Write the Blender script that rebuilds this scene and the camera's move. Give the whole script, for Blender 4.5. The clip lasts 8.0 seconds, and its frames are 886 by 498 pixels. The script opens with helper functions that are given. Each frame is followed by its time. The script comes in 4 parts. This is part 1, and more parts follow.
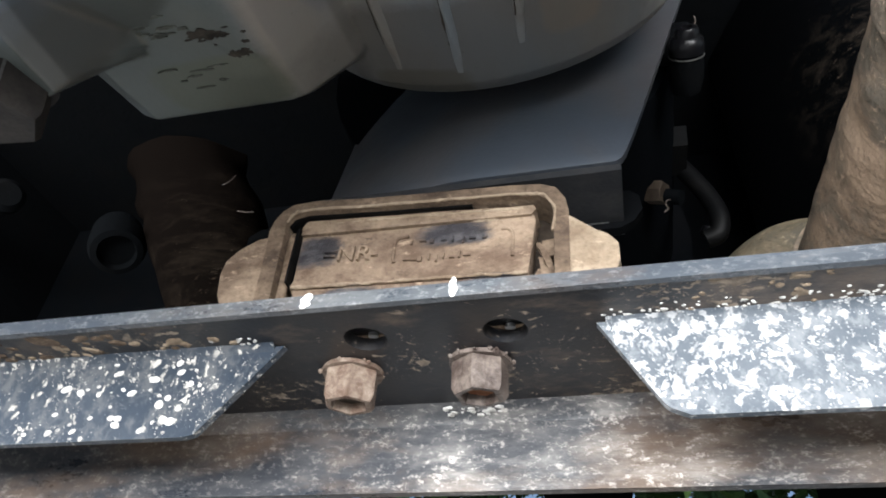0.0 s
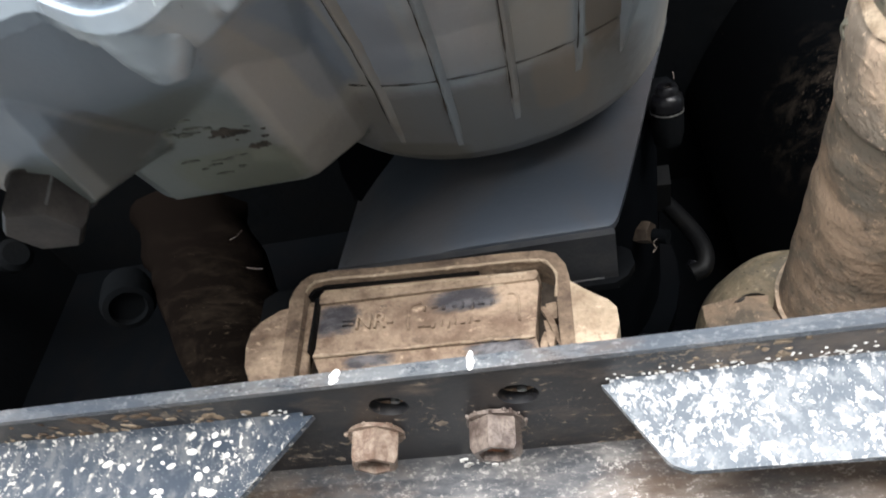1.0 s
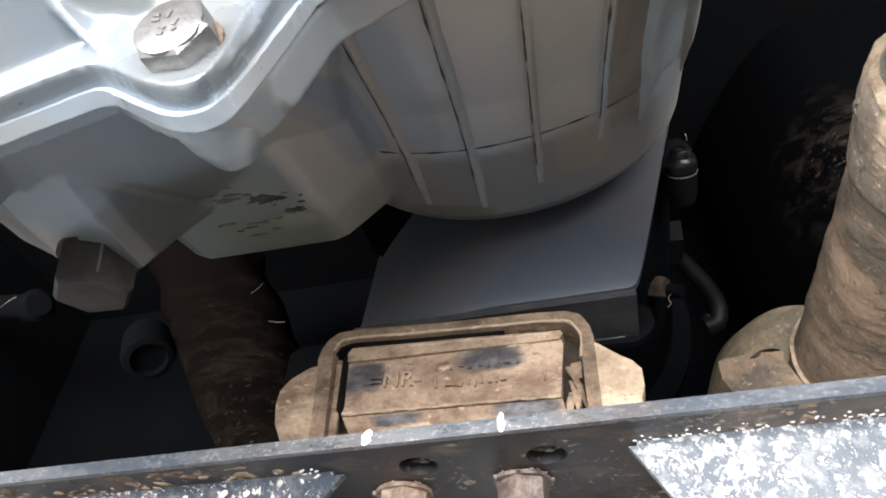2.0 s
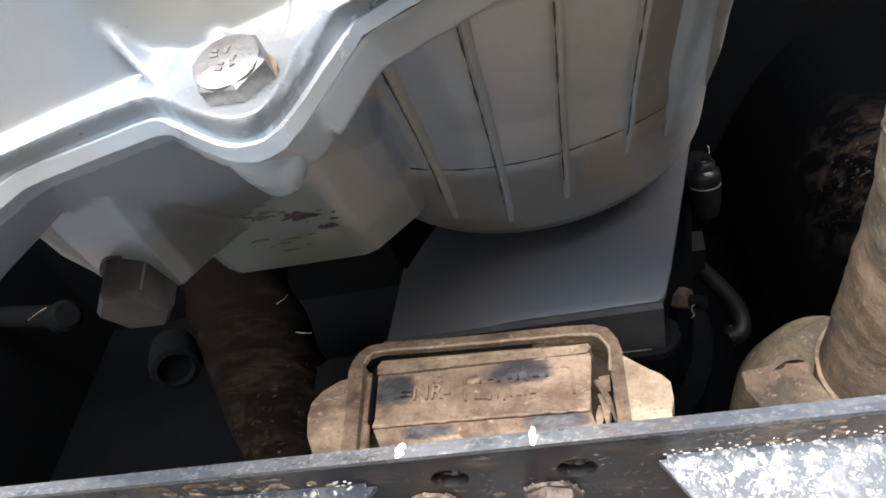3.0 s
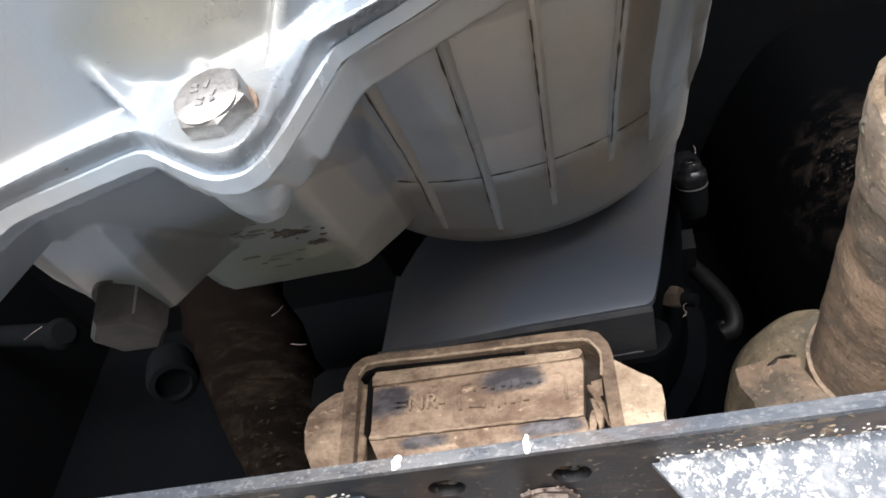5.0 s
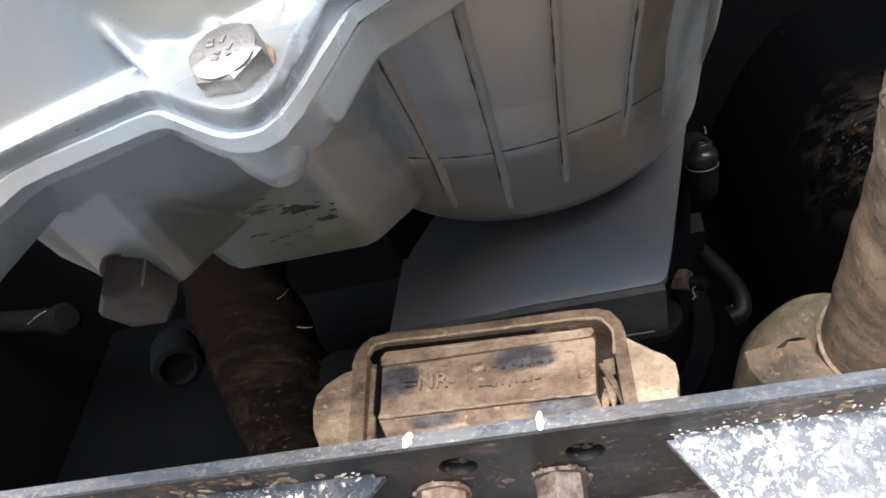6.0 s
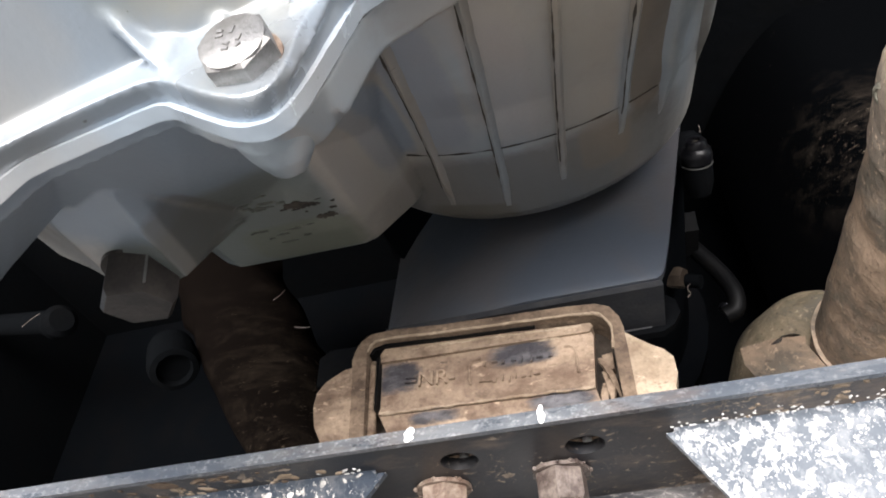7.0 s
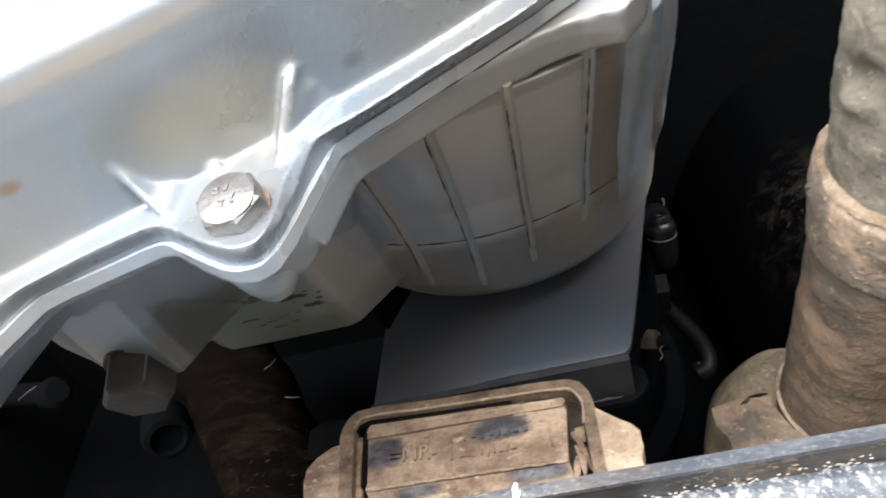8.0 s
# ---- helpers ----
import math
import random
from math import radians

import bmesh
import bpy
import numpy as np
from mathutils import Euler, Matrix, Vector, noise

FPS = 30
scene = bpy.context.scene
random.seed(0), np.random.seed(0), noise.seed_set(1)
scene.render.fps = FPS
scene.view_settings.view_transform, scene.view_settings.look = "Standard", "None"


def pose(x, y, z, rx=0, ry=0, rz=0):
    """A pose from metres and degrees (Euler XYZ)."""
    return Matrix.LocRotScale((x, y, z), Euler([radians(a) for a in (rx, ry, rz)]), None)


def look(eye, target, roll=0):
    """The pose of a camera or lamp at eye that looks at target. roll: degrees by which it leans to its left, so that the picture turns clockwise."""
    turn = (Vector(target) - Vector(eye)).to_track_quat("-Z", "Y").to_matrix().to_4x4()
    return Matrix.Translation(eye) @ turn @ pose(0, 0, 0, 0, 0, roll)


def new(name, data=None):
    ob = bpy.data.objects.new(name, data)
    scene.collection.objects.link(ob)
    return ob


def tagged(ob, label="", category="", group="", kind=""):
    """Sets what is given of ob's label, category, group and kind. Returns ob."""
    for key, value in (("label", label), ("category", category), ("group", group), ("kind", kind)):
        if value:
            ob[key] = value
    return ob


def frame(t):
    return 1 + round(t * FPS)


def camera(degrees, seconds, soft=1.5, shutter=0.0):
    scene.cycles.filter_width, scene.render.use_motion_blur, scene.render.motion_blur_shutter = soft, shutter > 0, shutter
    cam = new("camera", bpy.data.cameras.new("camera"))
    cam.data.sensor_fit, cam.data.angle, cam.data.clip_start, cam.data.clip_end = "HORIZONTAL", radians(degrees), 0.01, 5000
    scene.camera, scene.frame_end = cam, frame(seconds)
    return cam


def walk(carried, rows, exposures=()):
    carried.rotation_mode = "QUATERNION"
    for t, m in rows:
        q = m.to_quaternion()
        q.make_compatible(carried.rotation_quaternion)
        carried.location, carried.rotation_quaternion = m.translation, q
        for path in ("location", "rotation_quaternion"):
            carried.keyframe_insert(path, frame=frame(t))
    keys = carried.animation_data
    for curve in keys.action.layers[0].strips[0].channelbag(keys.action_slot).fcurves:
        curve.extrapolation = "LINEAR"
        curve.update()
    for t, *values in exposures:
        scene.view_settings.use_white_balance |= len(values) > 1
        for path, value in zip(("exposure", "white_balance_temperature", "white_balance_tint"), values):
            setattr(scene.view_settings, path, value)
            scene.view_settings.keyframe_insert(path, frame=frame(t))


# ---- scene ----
cam = camera(66.5, 8.0, 1.75, 0.5)
PATH = [
    (0, (0.0055, 0.0296, 0.3208), (-0.4318, 1.5464, 1.5489), 4.16),
    (0.5, (0.0024, 0.0212, 0.3273), (-0.4492, 1.5404, 1.5471), 2.91),
    (1, (0.0027, -0.004, 0.328), (-0.3872, 1.5155, 1.5685), 0.53),
    (1.5, (-0.0018, -0.0141, 0.3261), (-0.4313, 1.453, 1.6158), 1.74),
    (2, (-0.005, -0.0189, 0.3287), (-0.38, 1.4245, 1.6613), 0.79),
    (2.2, (-0.0078, -0.0219, 0.3307), (-0.407, 1.4185, 1.658), 1.3),
    (3.3, (-0.0122, -0.027, 0.3283), (-0.4191, 1.3953, 1.6743), 1.56),
    (3.5, (-0.0137, -0.0236, 0.3302), (-0.4056, 1.4103, 1.6683), 1.25),
    (4, (-0.0106, -0.0258, 0.3307), (-0.3996, 1.3949, 1.6836), 0.37),
    (5.3, (-0.0061, -0.0319, 0.3311), (-0.4051, 1.4073, 1.6614), -0.78),
    (5.5, (-0.0105, -0.0289, 0.3287), (-0.4168, 1.4133, 1.6535), -0.47),
    (6, (-0.0128, -0.0257, 0.3281), (-0.4133, 1.4171, 1.6539), -0.61),
    (6.5, (-0.017, -0.0241, 0.3248), (-0.3969, 1.4355, 1.6384), -1.32),
    (7, (-0.0164, -0.0254, 0.3242), (-0.3903, 1.4142, 1.6613), -1.52),
    (7.5, (-0.0101, -0.0392, 0.3289), (-0.4087, 1.3436, 1.7178), -1.51),
    (8, (-0.0027, -0.0531, 0.3247), (-0.3273, 1.321, 1.7412), -3.75),
]
walk(cam, [(t, look(eye, target, roll)) for t, eye, target, roll in PATH], [(0.0, -0.15, 6200, 9), (1.5, 0.08, 6400, 11), (3.4, 0.08, 6500, 14), (6.5, 0.04, 6500, 14), (8.0, -0.09, 6480, 13)])

# ---- light ----
world = bpy.data.worlds.new("daylight")
scene.world = world
world.use_nodes = True
sky = world.node_tree.nodes.new("ShaderNodeTexSky")
sky.sky_type, sky.sun_disc = "NISHITA", False
sky.sun_elevation, sky.sun_rotation = radians(41), radians(257)
bg = world.node_tree.nodes["Background"]
world.node_tree.links.new(sky.outputs[0], bg.inputs[0])
bg.inputs[1].default_value = 0.15

sun_data = bpy.data.lights.new("sun", "SUN")
sun_data.energy, sun_data.angle, sun_data.color = 4.8, radians(0.6), (1.0, 0.95, 0.88)
sun = new("sun", sun_data)
sun.matrix_world = look((-3.0, -0.7, 2.7), (0, 0, 0))

# sky light that comes in under the open front of the vehicle
gap = bpy.data.lights.new("front_opening", "AREA")
gap.shape, gap.size, gap.size_y, gap.energy, gap.color = "RECTANGLE", 2.4, 0.44, 104.0, (1.0, 0.98, 0.95)
gap_ob = new("front_opening", gap)
gap_ob.matrix_world = look((-0.06, -0.98, 0.33), (-0.03, 0.2, 0.47))


# ---- materials ----
def mat(name, rough=0.5, metal=0.0, spec=0.5):
    m = bpy.data.materials.new(name)
    m.use_nodes = True
    nt = m.node_tree
    b = nt.nodes["Principled BSDF"]
    b.inputs["Roughness"].default_value, b.inputs["Metallic"].default_value = rough, metal
    b.inputs["Specular IOR Level"].default_value = spec
    co = nt.nodes.new("ShaderNodeNewGeometry").outputs["Position"]
    return m, nt, b, co


def tex(nt, co, scale, detail=4.0, rough=0.55, stretch=(1, 1, 1), distort=0.0):
    mp = nt.nodes.new("ShaderNodeMapping")
    mp.inputs["Scale"].default_value = stretch
    nt.links.new(co, mp.inputs["Vector"])
    n = nt.nodes.new("ShaderNodeTexNoise")
    n.inputs["Scale"].default_value, n.inputs["Detail"].default_value = scale, detail
    n.inputs["Roughness"].default_value, n.inputs["Distortion"].default_value = rough, distort
    nt.links.new(mp.outputs[0], n.inputs["Vector"])
    return n.outputs["Fac"]


def cells(nt, co, scale, stretch=(1, 1, 1)):
    mp = nt.nodes.new("ShaderNodeMapping")
    mp.inputs["Scale"].default_value = stretch
    nt.links.new(co, mp.inputs["Vector"])
    v = nt.nodes.new("ShaderNodeTexVoronoi")
    v.inputs["Scale"].default_value = scale
    nt.links.new(mp.outputs[0], v.inputs["Vector"])
    return v.outputs["Distance"]


def ramp(nt, fac, stops):
    r = nt.nodes.new("ShaderNodeValToRGB")
    e = r.color_ramp.elements
    e[0].position, e[0].color = stops[0][0], (*stops[0][1], 1)
    e[1].position, e[1].color = stops[-1][0], (*stops[-1][1], 1)
    for p, c in stops[1:-1]:
        k = e.new(p)
        k.color = (*c, 1)
    nt.links.new(fac, r.inputs[0])
    return r.outputs[0]


def step(nt, fac, a, b):
    m = nt.nodes.new("ShaderNodeMapRange")
    m.inputs[1].default_value, m.inputs[2].default_value = a, b
    nt.links.new(fac, m.inputs[0])
    return m.outputs[0]


def calc(nt, op, a, b):
    m = nt.nodes.new("ShaderNodeMath")
    m.operation = op
    for i, v in enumerate((a, b)):
        if isinstance(v, (int, float)):
            m.inputs[i].default_value = v
        else:
            nt.links.new(v, m.inputs[i])
    return m.outputs[0]


def mix(nt, fac, a, b):
    m = nt.nodes.new("ShaderNodeMix")
    m.data_type = "RGBA"
    for i, v in ((0, fac), (6, a), (7, b)):
        if isinstance(v, tuple):
            m.inputs[i].default_value = (*v, 1)
        elif isinstance(v, (int, float)):
            m.inputs[i].default_value = v
        else:
            nt.links.new(v, m.inputs[i])
    return m.outputs[2]


def bump(nt, b, height, dist=0.0005, strength=0.6):
    n = nt.nodes.new("ShaderNodeBump")
    n.inputs["Distance"].default_value, n.inputs["Strength"].default_value = dist, strength
    nt.links.new(height, n.inputs["Height"])
    nt.links.new(n.outputs[0], b.inputs["Normal"])


def axis(nt, co, n):
    s = nt.nodes.new("ShaderNodeSeparateXYZ")
    nt.links.new(co, s.inputs[0])
    return s.outputs[n]


def grey_paint(name, base, dirt, rough, metal=0.0, marks=0.45, cool=(0.8, 0.95, 1.1), warm=(1.05, 0.95, 0.8), placed_tints=(), power=4):
    m, nt, b, co = mat(name, rough, metal, 0.5)
    large = ramp(nt, tex(nt, co, 14, 3), [(0.3, tuple(v * 0.84 for v in base)), (0.7, base)])
    stain = step(nt, tex(nt, co, 38, 6, 0.65), 0.54, 0.74)
    col = mix(nt, calc(nt, "MULTIPLY", stain, marks), large, dirt)
    film = step(nt, tex(nt, co, 9, 5, 0.6, (1, 0.5, 1)), 0.42, 0.72)
    col = mix(nt, calc(nt, "MULTIPLY", film, marks), col, tuple(v * 1.3 for v in dirt))
    tone = tex(nt, co, 19, 3, 0.5, (1, 0.35, 0.6))
    col = mix(nt, calc(nt, "MULTIPLY", step(nt, tone, 0.50, 0.36), 0.75), col, tuple(v * k for v, k in zip(base, cool)))
    col = mix(nt, calc(nt, "MULTIPLY", step(nt, tone, 0.52, 0.68), 0.65), col, tuple(v * k for v, k in zip(base, warm)))
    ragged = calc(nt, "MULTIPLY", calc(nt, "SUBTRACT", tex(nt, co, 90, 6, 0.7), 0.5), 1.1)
    # placed tints: stains as well as light and shade painted on
    for px, py, hx, hy, tint, much in placed_tints:
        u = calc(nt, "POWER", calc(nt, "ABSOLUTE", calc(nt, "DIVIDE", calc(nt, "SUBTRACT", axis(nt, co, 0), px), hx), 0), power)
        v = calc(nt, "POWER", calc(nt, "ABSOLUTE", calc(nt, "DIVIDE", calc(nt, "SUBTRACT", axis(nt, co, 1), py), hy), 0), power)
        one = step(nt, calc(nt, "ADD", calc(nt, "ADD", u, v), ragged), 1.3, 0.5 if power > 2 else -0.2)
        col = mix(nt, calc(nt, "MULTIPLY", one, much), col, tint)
    speck = step(nt, tex(nt, co, 330, 3, 0.7), 0.71, 0.76)
    col = mix(nt, calc(nt, "MULTIPLY", speck, 0.6), col, (0.05, 0.045, 0.04))
    nt.links.new(col, b.inputs["Base Color"])
    grime = calc(nt, "MAXIMUM", stain, film)
    nt.links.new(calc(nt, "ADD", calc(nt, "MULTIPLY", grime, 0.22), calc(nt, "ADD", calc(nt, "MULTIPLY", tex(nt, co, 60, 4), 0.12), rough - 0.06)), b.inputs["Roughness"])
    nt.links.new(calc(nt, "MULTIPLY", calc(nt, "SUBTRACT", 1.0, calc(nt, "MULTIPLY", grime, 0.6)), metal), b.inputs["Metallic"])
    bump(nt, b, tex(nt, co, 420, 4), 0.0004, 0.3)
    return m


def spattered(name, base, splash, scale, amount, dust, rough=0.35, long=1.0, clump=0.7, ragged=0.8, smear=0.0, mud=None):
    """Painted steel with dried splashes: round drops of two sizes, runs, and a film of dust."""
    m, nt, b, co = mat(name, rough)
    col = mix(nt, step(nt, tex(nt, co, 30, 6, 0.65), 0.45, 0.75), base, dust)
    if mud is not None:
        reach = step(nt, axis(nt, co, 0), mud[0], mud[1])
        film = step(nt, calc(nt, "ADD", tex(nt, co, 45, 7, 0.72, (0.45, 1, 1)), calc(nt, "MULTIPLY", reach, 0.20)), 0.56, 0.72)
        col = mix(nt, calc(nt, "MULTIPLY", film, 0.75), col, mud[2])
    if smear:
        haze = step(nt, tex(nt, co, 190, 6, 0.7, (1, 1, 0.7), 0.3), 0.48, 0.60)
        col = mix(nt, calc(nt, "MULTIPLY", haze, smear), col, splash)
    patchy = tex(nt, co, 26, 4)
    warp = calc(nt, "MULTIPLY", tex(nt, co, 260, 4, 0.7), ragged)
    cut = calc(nt, "ADD", calc(nt, "MULTIPLY", patchy, clump), amount)
    drops = []
    stir = nt.nodes.new("ShaderNodeTexNoise")
    stir.inputs["Scale"].default_value, stir.inputs["Detail"].default_value = 130, 3
    nt.links.new(co, stir.inputs["Vector"])
    off = nt.nodes.new("ShaderNodeVectorMath")
    off.operation = "MULTIPLY_ADD"
    off.inputs[1].default_value = (0.011, 0.011, 0.011)
    nt.links.new(stir.outputs["Color"], off.inputs[0])
    nt.links.new(co, off.inputs[2])
    co = off.outputs[0]
    for k, less, stretch in ((1.0, 0.0, (long, 1, 0.55)), (1.9, 0.03, (long, 1, 0.8)), (3.6, 0.05, (1, 1, 1))):
        d = calc(nt, "ADD", cells(nt, co, scale * k, stretch), warp)
        drops.append(step(nt, calc(nt, "SUBTRACT", calc(nt, "SUBTRACT", cut, less), d), -0.05, 0.05))
    both = calc(nt, "MAXIMUM", calc(nt, "MAXIMUM", drops[0], drops[1]), drops[2])
    thin = step(nt, tex(nt, co, 130, 6, 0.75), 0.36, 0.60)
    col = mix(nt, calc(nt, "MULTIPLY", both, calc(nt, "ADD", calc(nt, "MULTIPLY", thin, 0.7), 0.3)), col, splash)
    nt.links.new(col, b.inputs["Base Color"])
    nt.links.new(calc(nt, "ADD", calc(nt, "MULTIPLY", both, 0.45), rough), b.inputs["Roughness"])
    bump(nt, b, calc(nt, "ADD", both, calc(nt, "MULTIPLY", tex(nt, co, 500, 3), 0.4)), 0.0004, 0.6)
    return m


def streaked(name, base, mud, rough=0.5, grit=520, rubbed=None):
    """Black paint rubbed with mud in level streaks, with pale crumbs; rubbed adds a painted patch of light."""
    m, nt, b, co = mat(name, rough)
    wide = step(nt, tex(nt, co, 16, 5, 0.6, (0.6, 1, 1.2)), 0.36, 0.60)
    # slanted patch of light, painted as denser mud
    if rubbed:
        leant = calc(nt, "SUBTRACT", axis(nt, co, 0), calc(nt, "MULTIPLY", calc(nt, "SUBTRACT", axis(nt, co, 2), 0.4075), rubbed[2]))
        off = calc(nt, "ABSOLUTE", calc(nt, "DIVIDE", calc(nt, "SUBTRACT", leant, rubbed[0]), rubbed[1]), 0)
        wide = calc(nt, "MULTIPLY", wide, calc(nt, "ADD", calc(nt, "MULTIPLY", step(nt, off, 1.3, 0.5), 0.75), 0.3))
    fine = step(nt, tex(nt, co, 70, 6, 0.7, (0.45, 1, 1.6)), 0.42, 0.70)
    film = calc(nt, "MULTIPLY", wide, calc(nt, "ADD", calc(nt, "MULTIPLY", fine, 0.88), 0.12))
    crumbs = step(nt, tex(nt, co, grit, 5, 0.75, (0.6, 1, 1)), 0.53, 0.66)
    rust = tex(nt, co, 24, 6, 0.65, (0.5, 1, 1.4))
    if rubbed:
        rust = calc(nt, "ADD", rust, calc(nt, "MULTIPLY", step(nt, leant, -0.07, 0.0), 0.12))
    col = mix(nt, calc(nt, "MULTIPLY", step(nt, rust, 0.48, 0.66), 0.75), base, (0.120, 0.080, 0.054))
    col = mix(nt, calc(nt, "MULTIPLY", film, 0.75), col, mud)
    col = mix(nt, calc(nt, "MULTIPLY", crumbs, calc(nt, "ADD", calc(nt, "MULTIPLY", wide, 0.75), 0.05)), col, tuple(min(1, v * 1.5) for v in mud))
    nt.links.new(col, b.inputs["Base Color"])
    nt.links.new(calc(nt, "ADD", calc(nt, "MULTIPLY", film, 0.4), rough - 0.15), b.inputs["Roughness"])
    bump(nt, b, calc(nt, "ADD", film, calc(nt, "MULTIPLY", tex(nt, co, 420, 3), 0.5)), 0.0005, 0.6)
    return m


def caked(name, base, dust, bare, patches):
    """Dust-caked rubber, rubbed bare in patches given as (x, z, half width, half height)."""
    m, nt, b, co = mat(name, 0.85, 0, 0.3)
    col = mix(nt, step(nt, tex(nt, co, 60, 8, 0.72, (0.75, 1, 1.2)), 0.38, 0.64), base, dust)
    col = mix(nt, calc(nt, "MULTIPLY", step(nt, tex(nt, co, 520, 3), 0.5, 0.75), 0.45), col, tuple(v * 0.45 for v in base))
    col = mix(nt, calc(nt, "MULTIPLY", step(nt, tex(nt, co, 130, 6, 0.75, (0.7, 1, 1.2)), 0.60, 0.70), 0.75), col, (0.045, 0.034, 0.026))
    col = mix(nt, calc(nt, "MULTIPLY", step(nt, tex(nt, co, 22, 4, 0.6), 0.46, 0.66), 0.55), col, tuple(v * 0.75 for v in base))
    col = mix(nt, calc(nt, "MULTIPLY", step(nt, tex(nt, co, 210, 5, 0.75, (0.6, 1, 1.3)), 0.60, 0.68), 0.6), col, tuple(min(1, v * 1.55) for v in dust))
    ragged = calc(nt, "MULTIPLY", calc(nt, "SUBTRACT", tex(nt, co, 150, 6, 0.75, (0.5, 1, 1.3)), 0.5), 2.6)
    rubbed = None
    for px, pz, hw, hh in patches:
        u = calc(nt, "POWER", calc(nt, "ABSOLUTE", calc(nt, "DIVIDE", calc(nt, "SUBTRACT", axis(nt, co, 0), px), hw), 0), 3)
        v = calc(nt, "POWER", calc(nt, "ABSOLUTE", calc(nt, "DIVIDE", calc(nt, "SUBTRACT", axis(nt, co, 2), pz), hh), 0), 3)
        one = step(nt, calc(nt, "ADD", calc(nt, "ADD", u, v), ragged), 1.2, 0.35)
        rubbed = one if rubbed is None else calc(nt, "MAXIMUM", rubbed, one)
    sheen = mix(nt, step(nt, tex(nt, co, 110, 4, 0.7, (0.4, 1, 1)), 0.5, 0.78), bare, (0.13, 0.13, 0.14))
    col = mix(nt, calc(nt, "MULTIPLY", rubbed, 0.92), col, sheen)
    nt.links.new(col, b.inputs["Base Color"])
    nt.links.new(calc(nt, "SUBTRACT", 0.88, calc(nt, "MULTIPLY", rubbed, 0.40)), b.inputs["Roughness"])
    bump(nt, b, calc(nt, "ADD", tex(nt, co, 160, 5), calc(nt, "MULTIPLY", tex(nt, co, 480, 3), 0.5)), 0.0016, 0.85)
    return m


def dusty(name, base, dust, scale, lo, hi, rough=0.85, depth=0.0008, spec=0.25):
    m, nt, b, co = mat(name, rough, 0, spec)
    col = mix(nt, step(nt, tex(nt, co, scale, 6, 0.65), lo, hi), base, dust)
    grain = tex(nt, co, scale * 9, 3)
    col = mix(nt, calc(nt, "MULTIPLY", step(nt, grain, 0.5, 0.8), 0.5), col, tuple(v * 0.5 for v in base))
    nt.links.new(col, b.inputs["Base Color"])
    bump(nt, b, calc(nt, "ADD", tex(nt, co, scale * 3, 5), calc(nt, "MULTIPLY", grain, 0.5)), depth, 0.7)
    return m


def scaled(name, base, dust):
    """Old exhaust steel: blotched dust, grey scale, pale chips and dark pits."""
    m, nt, b, co = mat(name, 0.8, 0, 0.3)
    col = mix(nt, step(nt, tex(nt, co, 17, 9, 0.66, (1, 1, 1), 0.6), 0.43, 0.56), base, dust)
    col = mix(nt, calc(nt, "MULTIPLY", step(nt, tex(nt, co, 34, 7, 0.72, (1, 0.7, 1)), 0.50, 0.60), 0.6), col, (0.125, 0.112, 0.092))
    col = mix(nt, calc(nt, "MULTIPLY", step(nt, tex(nt, co, 190, 6, 0.75), 0.57, 0.66), 0.7), col, tuple(v * 1.7 for v in dust))
    col = mix(nt, calc(nt, "MULTIPLY", step(nt, tex(nt, co, 240, 5, 0.75, (1, 0.6, 1)), 0.41, 0.32), 0.75), col, tuple(v * 0.3 for v in base))
    nt.links.new(col, b.inputs["Base Color"])
    bump(nt, b, calc(nt, "ADD", tex(nt, co, 90, 6, 0.65), calc(nt, "MULTIPLY", tex(nt, co, 380, 3), 0.6)), 0.0016, 0.85)
    return m


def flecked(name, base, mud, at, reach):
    """Steel with its shade as a near-black base, and small mud flecks, thickest round one spot."""
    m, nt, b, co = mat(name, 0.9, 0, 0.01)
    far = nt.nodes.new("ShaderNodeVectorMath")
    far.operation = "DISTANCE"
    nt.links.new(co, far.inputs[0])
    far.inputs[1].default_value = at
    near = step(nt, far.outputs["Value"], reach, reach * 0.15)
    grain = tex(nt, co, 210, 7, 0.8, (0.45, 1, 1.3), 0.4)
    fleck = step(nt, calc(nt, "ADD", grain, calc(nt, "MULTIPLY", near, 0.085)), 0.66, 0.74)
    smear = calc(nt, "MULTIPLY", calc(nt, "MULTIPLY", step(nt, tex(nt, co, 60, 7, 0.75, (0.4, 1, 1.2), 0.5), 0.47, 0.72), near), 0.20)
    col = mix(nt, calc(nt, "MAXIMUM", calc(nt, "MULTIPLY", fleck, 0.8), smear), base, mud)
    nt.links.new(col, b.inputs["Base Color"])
    bump(nt, b, calc(nt, "ADD", tex(nt, co, 120, 5), fleck), 0.0008, 0.7)
    return m


